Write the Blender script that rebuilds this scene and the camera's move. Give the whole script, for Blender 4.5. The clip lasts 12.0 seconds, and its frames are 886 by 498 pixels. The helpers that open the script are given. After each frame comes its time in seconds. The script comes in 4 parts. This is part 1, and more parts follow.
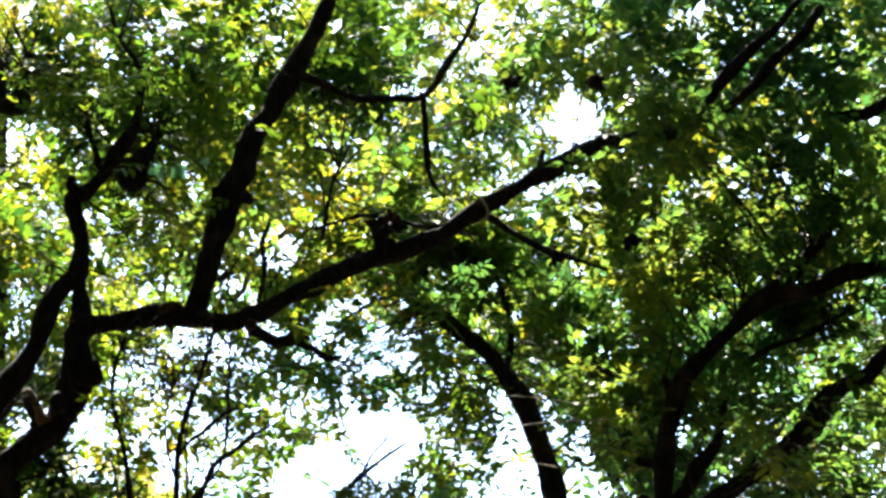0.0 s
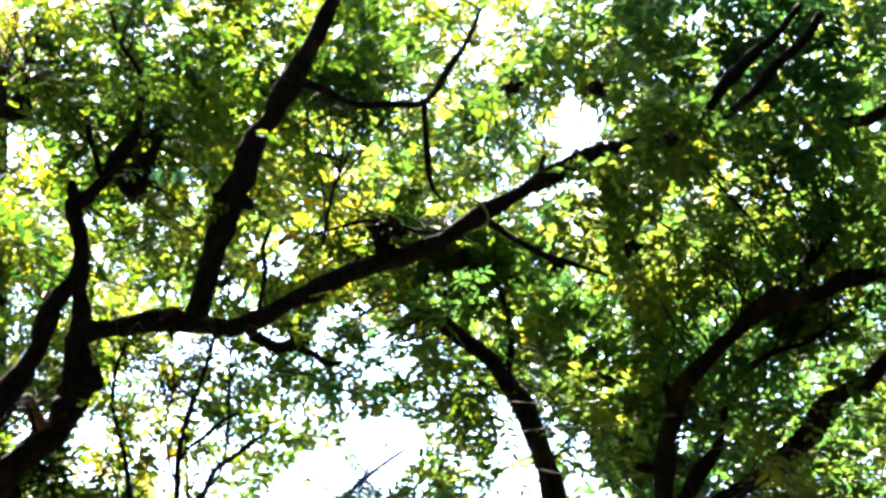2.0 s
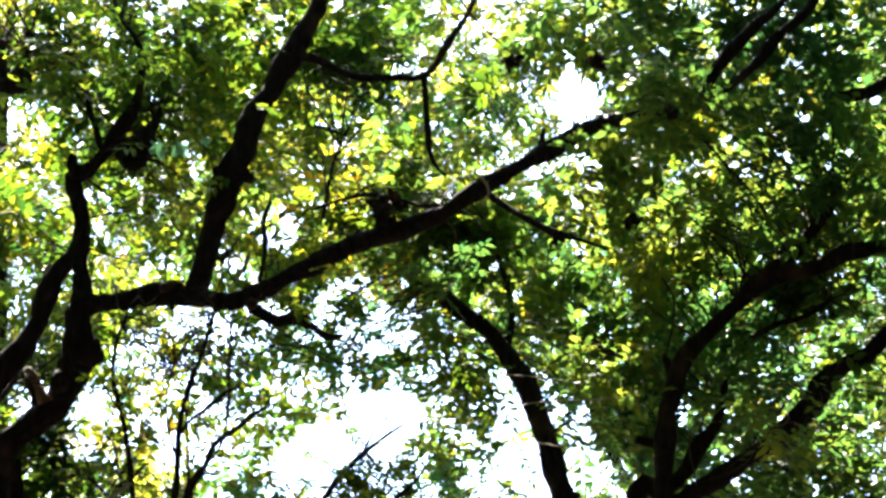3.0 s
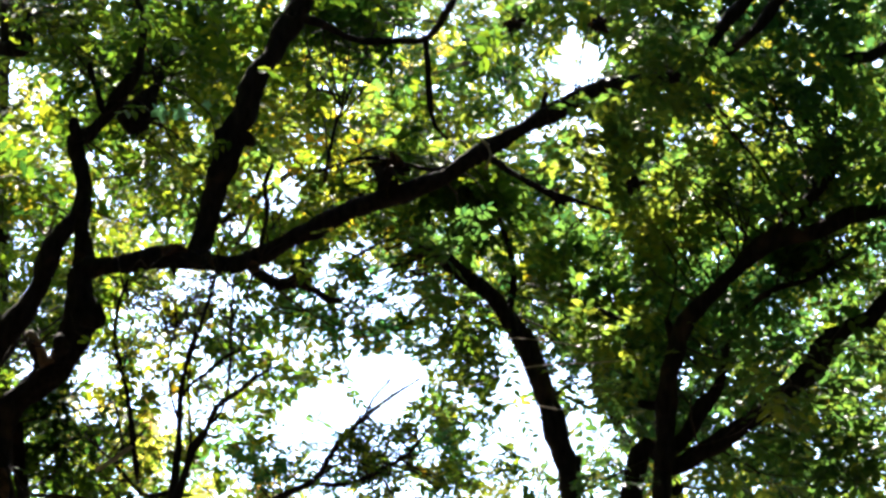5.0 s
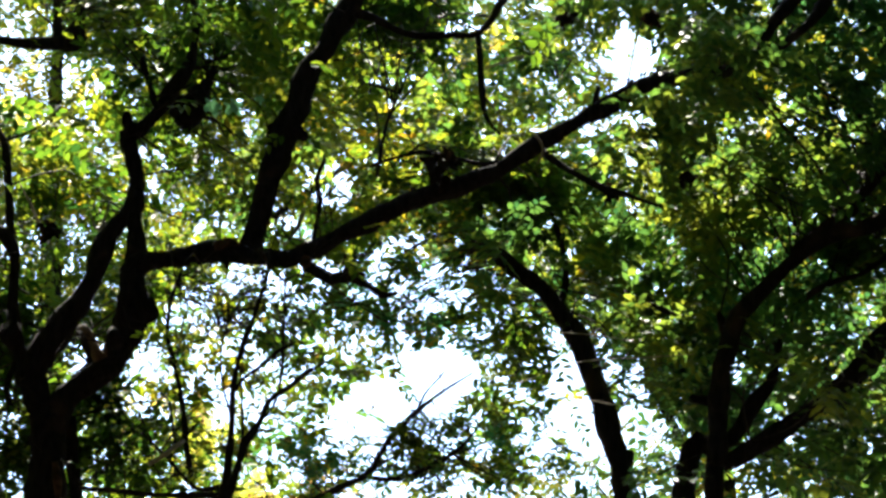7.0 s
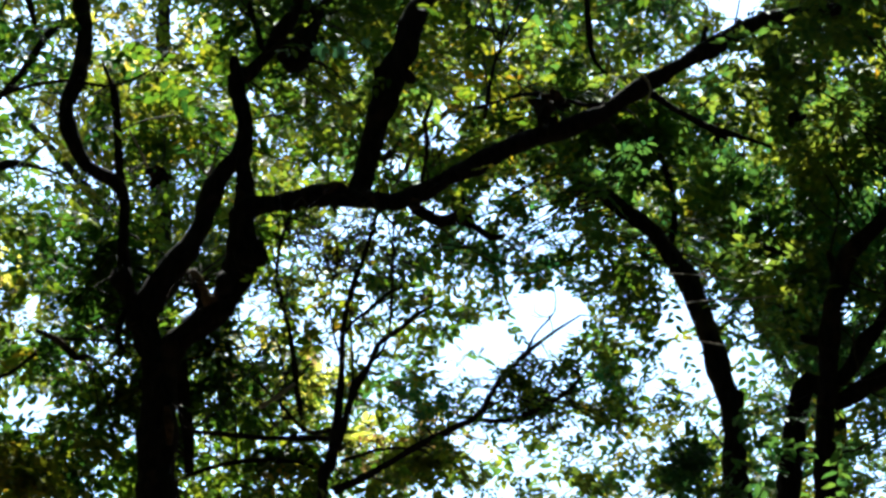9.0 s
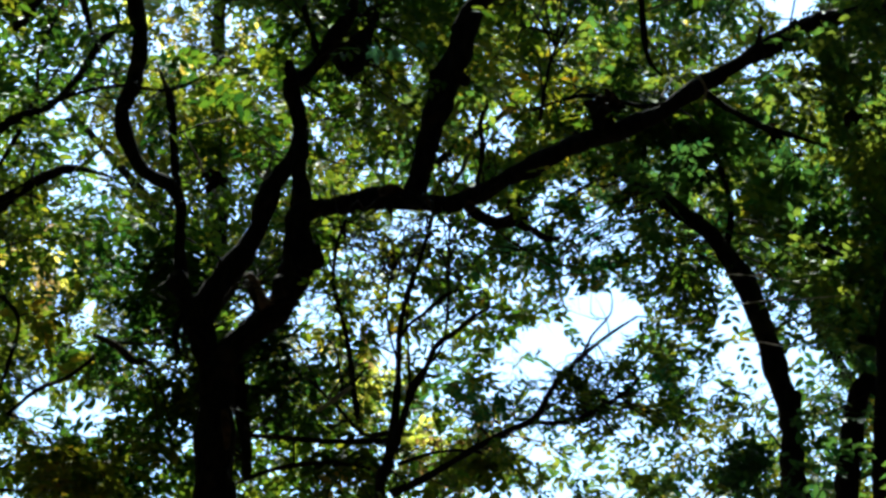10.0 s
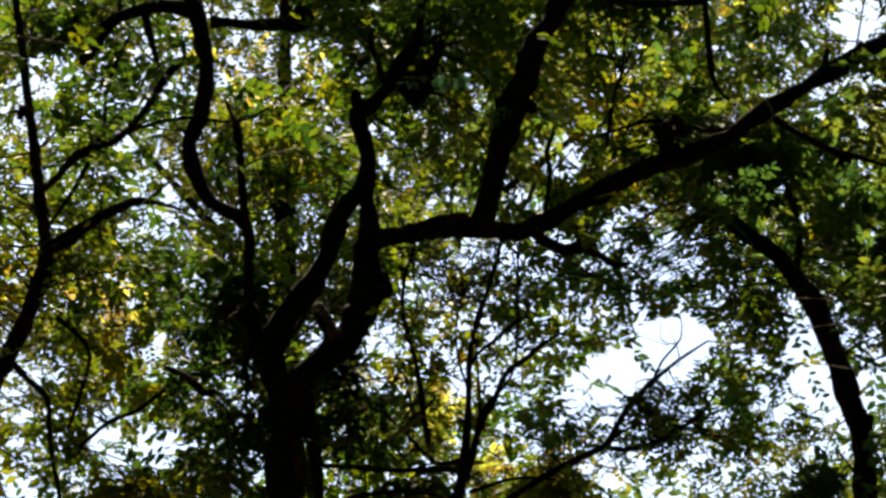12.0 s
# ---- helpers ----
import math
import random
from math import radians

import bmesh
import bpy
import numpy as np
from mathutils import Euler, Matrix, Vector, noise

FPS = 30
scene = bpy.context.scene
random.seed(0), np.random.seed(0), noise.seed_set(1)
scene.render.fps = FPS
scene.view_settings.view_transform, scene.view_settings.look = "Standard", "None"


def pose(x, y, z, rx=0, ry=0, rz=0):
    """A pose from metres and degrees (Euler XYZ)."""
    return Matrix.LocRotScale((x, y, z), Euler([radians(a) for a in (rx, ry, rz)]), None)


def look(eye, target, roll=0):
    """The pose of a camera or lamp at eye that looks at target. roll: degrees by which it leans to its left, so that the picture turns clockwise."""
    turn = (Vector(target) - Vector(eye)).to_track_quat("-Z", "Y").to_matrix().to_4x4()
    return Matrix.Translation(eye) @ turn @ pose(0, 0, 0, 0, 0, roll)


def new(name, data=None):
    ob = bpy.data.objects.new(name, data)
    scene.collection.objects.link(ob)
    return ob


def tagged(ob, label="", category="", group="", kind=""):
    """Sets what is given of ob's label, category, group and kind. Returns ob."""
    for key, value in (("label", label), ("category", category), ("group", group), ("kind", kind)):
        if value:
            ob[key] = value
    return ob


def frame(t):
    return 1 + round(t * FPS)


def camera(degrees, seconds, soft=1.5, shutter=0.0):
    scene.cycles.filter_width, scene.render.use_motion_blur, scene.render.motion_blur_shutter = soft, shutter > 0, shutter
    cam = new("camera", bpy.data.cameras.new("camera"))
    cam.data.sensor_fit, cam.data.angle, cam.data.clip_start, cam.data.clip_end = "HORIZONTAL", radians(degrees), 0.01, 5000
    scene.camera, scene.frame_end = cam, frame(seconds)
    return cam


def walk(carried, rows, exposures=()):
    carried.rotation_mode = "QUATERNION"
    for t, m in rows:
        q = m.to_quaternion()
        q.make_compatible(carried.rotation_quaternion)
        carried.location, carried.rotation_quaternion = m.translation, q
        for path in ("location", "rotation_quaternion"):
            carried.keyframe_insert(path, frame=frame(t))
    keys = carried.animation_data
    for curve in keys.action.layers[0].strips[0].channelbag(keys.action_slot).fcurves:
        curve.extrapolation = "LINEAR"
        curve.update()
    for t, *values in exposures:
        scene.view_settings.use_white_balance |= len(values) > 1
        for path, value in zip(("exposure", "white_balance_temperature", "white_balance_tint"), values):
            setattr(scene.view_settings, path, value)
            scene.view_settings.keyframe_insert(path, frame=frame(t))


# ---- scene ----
cam = camera(16.0, 12.0, soft=2.9)
EYE = (0.0, 0.0, 1.6)
# seconds and the turn of the camera, which stands on one spot: tilt, lean, heading
ROWS = [
    (0.0, 111.046, 0.181, -0.286),
    (0.5, 111.090, 0.101, -0.328),
    (1.0, 111.125, 0.079, -0.334),
    (1.5, 111.166, 0.090, -0.318),
    (2.0, 111.149, 0.121, -0.297),
    (2.5, 110.962, 0.126, -0.290),
    (3.0, 110.667, 0.139, -0.285),
    (5.0, 109.999, 0.106, -0.263),
    (5.5, 109.996, 0.087, -0.171),
    (6.0, 110.000, 0.000, 0.000),
    (6.5, 110.001, -0.135, 0.255),
    (8.5, 109.045, -0.441, 2.100),
    (9.0, 108.834, -0.465, 2.631),
    (9.5, 108.715, -0.464, 3.172),
    (10.0, 108.868, -0.473, 3.704),
    (10.5, 109.187, -0.373, 4.255),
    (11.0, 109.363, -0.223, 4.724),
    (11.5, 109.376, -0.152, 5.023),
    (12.0, 109.367, -0.132, 5.138),
]
walk(cam, [(t, pose(*EYE, rx, ry, rz)) for t, rx, ry, rz in ROWS],
     exposures=[(0.0, 3.1, 5900, 8), (1.0, 3.5, 5900, 7), (2.0, 3.62, 5900, 7), (3.0, 3.52, 5900, 11), (5.0, 3.0, 5900, 11), (6.5, 2.7, 5900, 8),
                (8.5, 2.2, 5700, 3), (9.5, 1.58, 5350, -1), (10.5, 1.28, 5450, -2), (11.4, 1.18, 6500, 2), (12.0, 1.12, 7100, 10)])

# ---- light ----
SUN_HIGH, SUN_TURN = radians(56), radians(-8)
world = bpy.data.worlds.new("sky")
scene.world = world
world.use_nodes = True
wn = world.node_tree.nodes
sky = wn.new("ShaderNodeTexSky")
sky.sky_type = "NISHITA"
sky.sun_disc = False
sky.dust_density = 1.8
sky.ozone_density = 5.0
sky.sun_elevation, sky.sun_rotation = SUN_HIGH, SUN_TURN
world.node_tree.links.new(sky.outputs[0], wn["Background"].inputs[0])
wn["Background"].inputs[1].default_value = 0.125
sun = new("sun", bpy.data.lights.new("sun", "SUN"))
sun.data.energy, sun.data.angle, sun.data.color = 5.0, radians(0.5), (1.0, 0.9, 0.72)
sun_way = Vector((math.sin(SUN_TURN) * math.cos(SUN_HIGH), math.cos(SUN_TURN) * math.cos(SUN_HIGH), math.sin(SUN_HIGH)))
sun.matrix_world = look(sun_way * 60, (0, 0, 0))


# ---- materials ----
def material(name, rough=0.8):
    m = bpy.data.materials.new(name)
    m.use_nodes = True
    n = m.node_tree.nodes
    n["Principled BSDF"].inputs["Roughness"].default_value = rough
    return m, n, m.node_tree.links, n["Principled BSDF"]


def ramp(n, stops):
    r = n.new("ShaderNodeValToRGB")
    while len(r.color_ramp.elements) < len(stops):
        r.color_ramp.elements.new(0.5)
    for e, (at, col) in zip(r.color_ramp.elements, stops):
        e.position, e.color = at, (*col, 1)
    return r


def bark(name, dark, light, scale):
    """Furrowed bark: long cracks, blotches of lichen, fine grain."""
    m, n, l, p = material(name, 0.9)
    p.inputs["Specular IOR Level"].default_value = 0.05
    co = n.new("ShaderNodeTexCoord")
    mp = n.new("ShaderNodeMapping")
    mp.inputs["Scale"].default_value = (1, 1, 0.35)
    l.new(co.outputs["Object"], mp.inputs[0])
    crack = n.new("ShaderNodeTexVoronoi")
    crack.feature = "DISTANCE_TO_EDGE"
    crack.inputs["Scale"].default_value = scale
    grain = n.new("ShaderNodeTexNoise")
    grain.inputs["Scale"].default_value, grain.inputs["Detail"].default_value = scale * 2.5, 6
    blot = n.new("ShaderNodeTexNoise")
    blot.inputs["Scale"].default_value, blot.inputs["Detail"].default_value = 3.0, 3
    for t in (crack, grain):
        l.new(mp.outputs[0], t.inputs["Vector"])
    l.new(co.outputs["Object"], blot.inputs["Vector"])
    cr = ramp(n, [(0.3, dark), (0.75, light)])
    l.new(grain.outputs[0], cr.inputs[0])
    lichen = ramp(n, [(0.6, (0, 0, 0)), (0.72, (1, 1, 1))])
    l.new(blot.outputs[0], lichen.inputs[0])
    mx = n.new("ShaderNodeMix")
    mx.data_type = "RGBA"
    l.new(lichen.outputs[0], mx.inputs[0])
    l.new(cr.outputs[0], mx.inputs[6])
    mx.inputs[7].default_value = (0.075, 0.048, 0.032, 1)
    l.new(mx.outputs[2], p.inputs["Base Color"])
    depth = n.new("ShaderNodeMath")
    depth.operation = "MULTIPLY_ADD"
    depth.inputs[1].default_value = 0.5
    l.new(grain.outputs[0], depth.inputs[0])
    l.new(crack.outputs[0], depth.inputs[2])
    b = n.new("ShaderNodeBump")
    b.inputs["Strength"].default_value, b.inputs["Distance"].default_value = 0.8, 0.02
    l.new(depth.outputs[0], b.inputs["Height"])
    l.new(b.outputs[0], p.inputs["Normal"])
    return m


def leafy(name, stops, through_stops, glow=0.5, rough=0.5):
    """A leaf: waxy above, letting light through, each leaf with its own green."""
    m, n, l, p = material(name, rough)
    p.inputs["Specular IOR Level"].default_value = 0.14
    geo = n.new("ShaderNodeNewGeometry")
    co = n.new("ShaderNodeTexCoord")
    patch = n.new("ShaderNodeTexNoise")
    patch.inputs["Scale"].default_value = 0.8
    l.new(co.outputs["Object"], patch.inputs["Vector"])
    mixv = n.new("ShaderNodeMath")
    mixv.operation = "MULTIPLY_ADD"
    mixv.inputs[1].default_value = 1.7
    l.new(patch.outputs[0], mixv.inputs[0])
    half = n.new("ShaderNodeMath")
    half.operation = "MULTIPLY_ADD"
    half.inputs[1].default_value, half.inputs[2].default_value = 0.45, -0.62
    l.new(geo.outputs["Random Per Island"], half.inputs[0])
    l.new(half.outputs[0], mixv.inputs[2])
    c1, c2 = ramp(n, stops), ramp(n, through_stops)
    l.new(mixv.outputs[0], c1.inputs[0])
    l.new(mixv.outputs[0], c2.inputs[0])
    vein = n.new("ShaderNodeTexNoise")
    vein.inputs["Scale"].default_value = 60
    l.new(co.outputs["Object"], vein.inputs["Vector"])
    b = n.new("ShaderNodeBump")
    b.inputs["Strength"].default_value, b.inputs["Distance"].default_value = 0.25, 0.004
    l.new(vein.outputs[0], b.inputs["Height"])
    l.new(b.outputs[0], p.inputs["Normal"])
    l.new(c1.outputs[0], p.inputs["Base Color"])
    tr = n.new("ShaderNodeBsdfTranslucent")
    l.new(c2.outputs[0], tr.inputs[0])
    mix = n.new("ShaderNodeMixShader")
    mix.inputs[0].default_value = glow
    l.new(p.outputs[0], mix.inputs[1])
    l.new(tr.outputs[0], mix.inputs[2])
    l.new(mix.outputs[0], n["Material Output"].inputs[0])
    return m


def plain(name, a, b, scale, rough=0.8, bump=0.4):
    m, n, l, p = material(name, rough)
    p.inputs["Specular IOR Level"].default_value = 0.15
    co = n.new("ShaderNodeTexCoord")
    t = n.new("ShaderNodeTexNoise")
    t.inputs["Scale"].default_value, t.inputs["Detail"].default_value = scale, 8
    l.new(co.outputs["Object"], t.inputs["Vector"])
    r = ramp(n, [(0.35, a), (0.65, b)])
    l.new(t.outputs[0], r.inputs[0])
    l.new(r.outputs[0], p.inputs["Base Color"])
    bp = n.new("ShaderNodeBump")
    bp.inputs["Strength"].default_value = bump
    l.new(t.outputs[0], bp.inputs["Height"])
    l.new(bp.outputs[0], p.inputs["Normal"])
    return m


BARK = bark("dark_bark", (0.013, 0.011, 0.011), (0.036, 0.027, 0.024), 14)
TWIG = plain("twig_bark", (0.018, 0.012, 0.009), (0.045, 0.031, 0.022), 30)
GREEN = [(0.1, (0.0162, 0.0337, 0.00725)), (0.45, (0.032, 0.0563, 0.009)), (0.8, (0.0827, 0.11, 0.00982)), (0.97, (0.194, 0.131, 0.0119))]
GLOWING = [(0.1, (0.0271, 0.0728, 0.00885)), (0.45, (0.0986, 0.177, 0.00972)), (0.8, (0.285, 0.294, 0.011)), (0.97, (0.415, 0.243, 0.0113))]
LEAF = leafy("leaf_green", GREEN, GLOWING, 0.55)
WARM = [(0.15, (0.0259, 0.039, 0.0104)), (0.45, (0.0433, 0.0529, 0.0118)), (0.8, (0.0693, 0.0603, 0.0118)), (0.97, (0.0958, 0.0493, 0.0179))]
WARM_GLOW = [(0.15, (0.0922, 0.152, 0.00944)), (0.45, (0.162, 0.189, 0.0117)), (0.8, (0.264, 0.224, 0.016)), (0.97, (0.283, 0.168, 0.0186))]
LEAF_SUN_TINT = leafy("leaf_sun_tint", WARM, WARM_GLOW, 0.65)
RUSSET = leafy("brown_sunlit_leaf", [(0.2, (0.16, 0.10, 0.04)), (0.8, (0.26, 0.18, 0.05))], [(0.2, (0.45, 0.28, 0.09)), (0.8, (0.6, 0.46, 0.12))], 0.55)
SUNLIT_YELLOW = leafy("painted_sun_leaf", [(0.2, (0.20, 0.19, 0.025)), (0.55, (0.30, 0.23, 0.03)), (0.9, (0.34, 0.20, 0.04))], [(0.2, (0.55, 0.58, 0.06)), (0.55, (0.75, 0.62, 0.08)), (0.9, (0.72, 0.48, 0.08))], 0.8)
GOLD = leafy("yellowed_leaf", [(0.2, (0.35, 0.18, 0.02)), (0.8, (0.5, 0.33, 0.03))], [(0.2, (0.5, 0.25, 0.02)), (0.8, (0.7, 0.5, 0.04))], 0.5)
COOL = [(0.1, (0.0224, 0.051, 0.0208)), (0.5, (0.0419, 0.0848, 0.0212)), (0.9, (0.0876, 0.129, 0.0182))]
COOL_GLOW = [(0.1, (0.0398, 0.112, 0.0273)), (0.5, (0.11, 0.203, 0.0252)), (0.9, (0.279, 0.302, 0.0217))]
LEAF_COOL = leafy("leaf_cool_green", COOL, COOL_GLOW, 0.55)
LEAF_FINE = leafy("small_skylit_leaf", [(0.1, (0.006, 0.020, 0.009)), (0.5, (0.012, 0.034, 0.011)), (0.9, (0.030, 0.055, 0.012))], [(0.1, (0.04, 0.18, 0.06)), (0.5, (0.10, 0.30, 0.07)), (0.9, (0.30, 0.46, 0.07))], 0.65)
PALE = leafy("skylit_pale_leaf", [(0.2, (0.09, 0.20, 0.09)), (0.8, (0.15, 0.28, 0.14))], [(0.2, (0.10, 0.26, 0.10)), (0.8, (0.16, 0.34, 0.14))], 0.35, 0.35)
DRY = leafy("dried_leaf", [(0.2, (0.014, 0.010, 0.007)), (0.8, (0.045, 0.028, 0.018))], [(0.2, (0.02, 0.012, 0.006)), (0.8, (0.04, 0.022, 0.01))], 0.1, 0.85)
RUST = plain("rust_bark_sunlit", (0.035, 0.018, 0.010), (0.13, 0.065, 0.032), 18)
HEART = plain("bare_wood", (0.13, 0.075, 0.038), (0.27, 0.17, 0.09), 22)
STRAW = plain("dry_stem", (0.20, 0.15, 0.09), (0.36, 0.28, 0.18), 25)
SOIL = plain("leaf_litter", (0.025, 0.018, 0.011), (0.075, 0.055, 0.03), 3.0, 0.95, 0.8)


# ---- builders ----
def mesh_of(name, verts, faces, mat, smooth=False):
    me = bpy.data.meshes.new(name)
    me.from_pydata([tuple(v) for v in verts], [], faces)
    me.materials.append(mat)
    if smooth:
        me.polygons.foreach_set("use_smooth", [True] * len(me.polygons))
    me.update()
    return me


def part(name, me, parent, label=""):
    ob = new(name, me)
    ob.parent = parent
    ob.matrix_parent_inverse = Matrix.Translation(parent.location).inverted()
    return tagged(ob, label)


def thing(name, at, label, category, group=""):
    ob = new(name)
    ob.location = at
    return tagged(ob, label, category, group)


def smooth_line(pts, step):
    """Catmull-Rom through rows of x, y, z, radius, at even steps."""
    p = np.array([pts[0]] + list(pts) + [pts[-1]], float)
    p[0] = 2 * p[1] - p[2]
    p[-1] = 2 * p[-2] - p[-3]
    out = []
    for i in range(1, len(p) - 2):
        n = max(2, int(np.linalg.norm(p[i + 1, :3] - p[i, :3]) / step))
        for k in range(n):
            u = k / n
            out.append(0.5 * (2 * p[i] + (p[i + 1] - p[i - 1]) * u + (2 * p[i - 1] - 5 * p[i] + 4 * p[i + 1] - p[i + 2]) * u * u
                              + (3 * p[i] - p[i - 1] - 3 * p[i + 1] + p[i + 2]) * u ** 3))
    out.append(p[-2])
    out = np.array(out)
    out[:, 3] = np.maximum(out[:, 3], 0.0012)
    return out


def tube(pts, sides=12, step=0.05, rough=1.0, smooth=True):
    """Vertices and faces of a knobbly tapering round stem with closed ends."""
    q = smooth_line(pts, step)
    verts, faces = [], []
    side = None
    for i, (x, y, z, r) in enumerate(q):
        a, b = q[max(i - 1, 0), :3], q[min(i + 1, len(q) - 1), :3]
        along = Vector(b - a).normalized()
        if side is None:
            side = along.orthogonal().normalized()
        side = (side - along * side.dot(along)).normalized()
        up = along.cross(side)
        r = r * (1 + 0.11 * rough * noise.noise(Vector((x, y, z)) * 3.3 + Vector((4, 9, 2))))
        for k in range(sides):
            w = 2 * math.pi * k / sides
            out = side * math.cos(w) + up * math.sin(w)
            v = Vector((x, y, z))
            bump = noise.noise((v + out * r) * 5.0) * 0.34 + noise.noise((v + out * r) * 15.0) * 0.24
            verts.append(v + out * r * (1 + rough * bump))
    n = len(q)
    for i in range(n - 1):
        for k in range(sides):
            faces.append((i * sides + k, i * sides + (k + 1) % sides, (i + 1) * sides + (k + 1) % sides, (i + 1) * sides + k))
    faces.append(tuple(range(sides - 1, -1, -1)))
    faces.append(tuple(range((n - 1) * sides, n * sides)))
    return verts, faces


SPINES = {}


def limb(tree, name, pts, rough=1.0, mat=None):
    big = pts[0][3] > 0.02
    v, f = tube(pts, 14 if big else 8, 0.04 if big else 0.05, rough)
    SPINES.setdefault(tree.name, []).append(smooth_line(pts, 0.08))
    return part(name, mesh_of(name, v, f, mat or BARK, True), tree)


# one leaf: two halves folded along the midrib, 1 long, its base at the origin, along x
LEAF_SHAPE = np.array([(0, 0, 0), (0.30, 0.25, 0.06), (0.68, 0.20, 0.04), (1, 0, -0.06), (0.68, -0.20, 0.04), (0.30, -0.25, 0.06)])
LEAF_FACES = np.array([(0, 3, 2, 1), (0, 5, 4, 3)])
# the same for crowns far off or out of sight: one blade
FAR_SHAPE = np.array([(0, 0, 0), (0.42, 0.30, 0.05), (1, 0, -0.05), (0.42, -0.30, 0.05)])
FAR_FACES = np.array([(0, 3, 2, 1)])


def turns(yaw, pitch, roll):
    """Rotation matrices, one a row: x ahead, pitched up, rolled about itself."""
    cy, sy, cp, sp, cr, sr = np.cos(yaw), np.sin(yaw), np.cos(pitch), np.sin(pitch), np.cos(roll), np.sin(roll)
    m = np.empty((len(yaw), 3, 3))
    m[:, :, 0] = np.stack([cy * cp, sy * cp, sp], 1)
    left = np.stack([-sy, cy, np.zeros_like(cy)], 1)
    up = np.cross(m[:, :, 0], left)
    m[:, :, 1] = left * cr[:, None] + up * sr[:, None]
    m[:, :, 2] = np.cross(m[:, :, 0], m[:, :, 1])
    return m


def leaves_mesh(name, base, spin, size, mat, far=False):
    """All the leaves of a crown in one mesh."""
    shape, blades = (FAR_SHAPE, FAR_FACES) if far else (LEAF_SHAPE, LEAF_FACES)
    n, k, f = len(base), len(shape), len(blades)
    v = (np.einsum("nij,kj->nki", spin, shape) * size[:, None, None] + base[:, None, :]).reshape(-1, 3)
    idx = (np.arange(n)[:, None, None] * k + blades[None]).reshape(-1)
    me = bpy.data.meshes.new(name)
    me.vertices.add(n * k)
    me.vertices.foreach_set("co", v.ravel())
    me.loops.add(n * f * 4)
    me.loops.foreach_set("vertex_index", idx.astype(np.int32))
    me.polygons.add(n * f)
    me.polygons.foreach_set("loop_start", np.arange(0, n * f * 4, 4, dtype=np.int32))
    me.polygons.foreach_set("loop_total", np.full(n * f, 4, dtype=np.int32))
    me.materials.append(mat)
    me.update(calc_edges=True)
    return me


def sprays(rng, at, leaf, count, lean=-0.25):
    """Feathered sprays of leaflets that start at the points: base, turn and size of every leaflet."""
    n = len(at)
    yaw, pitch = rng.uniform(0, 2 * math.pi, n), rng.normal(lean, 0.45, n)
    roll = rng.normal(0, 0.5, n)
    m = turns(yaw, pitch, roll)
    long = leaf * count * 0.36 * rng.uniform(0.7, 1.25, n)
    size = leaf * rng.uniform(0.65, 1.45, n)
    bases, spins, sizes = [], [], []
    for k in range(count):
        u = (k + 1) / count
        s = 1 if k % 2 else -1
        end = k == count - 1
        local = np.stack([np.full(n, u), np.zeros(n), np.full(n, -0.18 * u * u)], 1) * long[:, None]
        turn = (0.0 if end else s * radians(58)) + rng.normal(0, 0.25, n)
        t = turns(turn, rng.normal(-0.12, 0.16, n), rng.normal(0, 0.22, n))
        bases.append(at + np.einsum("nij,nj->ni", m, local))
        spins.append(np.einsum("nij,njk->nik", m, t))
        sizes.append(size * rng.uniform(0.8, 1.15, n) * (1.0 - 0.25 * abs(u - 0.55)))
    stalk = np.einsum("nij,njk->nik", m, turns(np.zeros(n), np.full(n, -0.14), np.zeros(n)))
    stalk[:, :, 1:] *= 0.022
    bases, spins, sizes = bases + [at], spins + [stalk], sizes + [long]
    base, luck = np.concatenate(bases), np.tile(rng.uniform(0, 1, n), count + 1)
    left = luck < open_share(base + (0, 0, -0.3 * leaf))
    return base[left], np.concatenate(spins)[left], np.concatenate(sizes)[left]


# leaf gaps cut along the camera's sight lines to fit its view: middle x and height at 16 m ahead, half width, half
# height, share of leaves left, and between which distances
VIEW_GAPS = []


def view_gap(x, z, rx, rz, share, far=99.0, near=0.0):
    VIEW_GAPS.append((x, z, rx, rz, share, far, near))


view_gap(0.79, 8.54, 0.09, 0.19, 0.04)
view_gap(0.65, 8.47, 0.09, 0.09, 0.45)
view_gap(0.91, 8.50, 0.07, 0.14, 0.40)
view_gap(0.38, 9.03, 0.09, 0.10, 0.15)
view_gap(-0.81, 7.75, 0.15, 0.17, 0.12)
view_gap(-0.67, 7.93, 0.09, 0.07, 0.45)
view_gap(-0.35, 7.87, 0.12, 0.07, 0.35)
view_gap(-2.26, 8.32, 0.07, 0.09, 0.35)
view_gap(-0.22, 6.70, 0.23, 0.14, 0.00)
view_gap(-0.50, 6.53, 0.22, 0.15, 0.05)
view_gap(-0.64, 6.34, 0.22, 0.12, 0.50)
view_gap(-0.04, 6.55, 0.12, 0.16, 0.55)
view_gap(-0.28, 6.36, 0.18, 0.16, 0.50)
view_gap(0.45, 6.66, 0.11, 0.15, 0.06)
view_gap(0.51, 6.44, 0.12, 0.19, 0.12)
view_gap(0.74, 6.58, 0.12, 0.19, 0.40)
view_gap(0.89, 6.72, 0.15, 0.13, 0.55)
view_gap(0.29, 6.31, 0.12, 0.12, 0.35)
view_gap(0.92, 6.39, 0.18, 0.19, 0.50)
view_gap(-1.37, 7.02, 0.26, 0.14, 0.38)
view_gap(-1.14, 6.96, 0.15, 0.13, 0.42)
view_gap(-1.27, 6.77, 0.30, 0.16, 0.40)
view_gap(-0.91, 6.58, 0.24, 0.19, 0.38)
view_gap(-1.63, 6.52, 0.21, 0.19, 0.55)
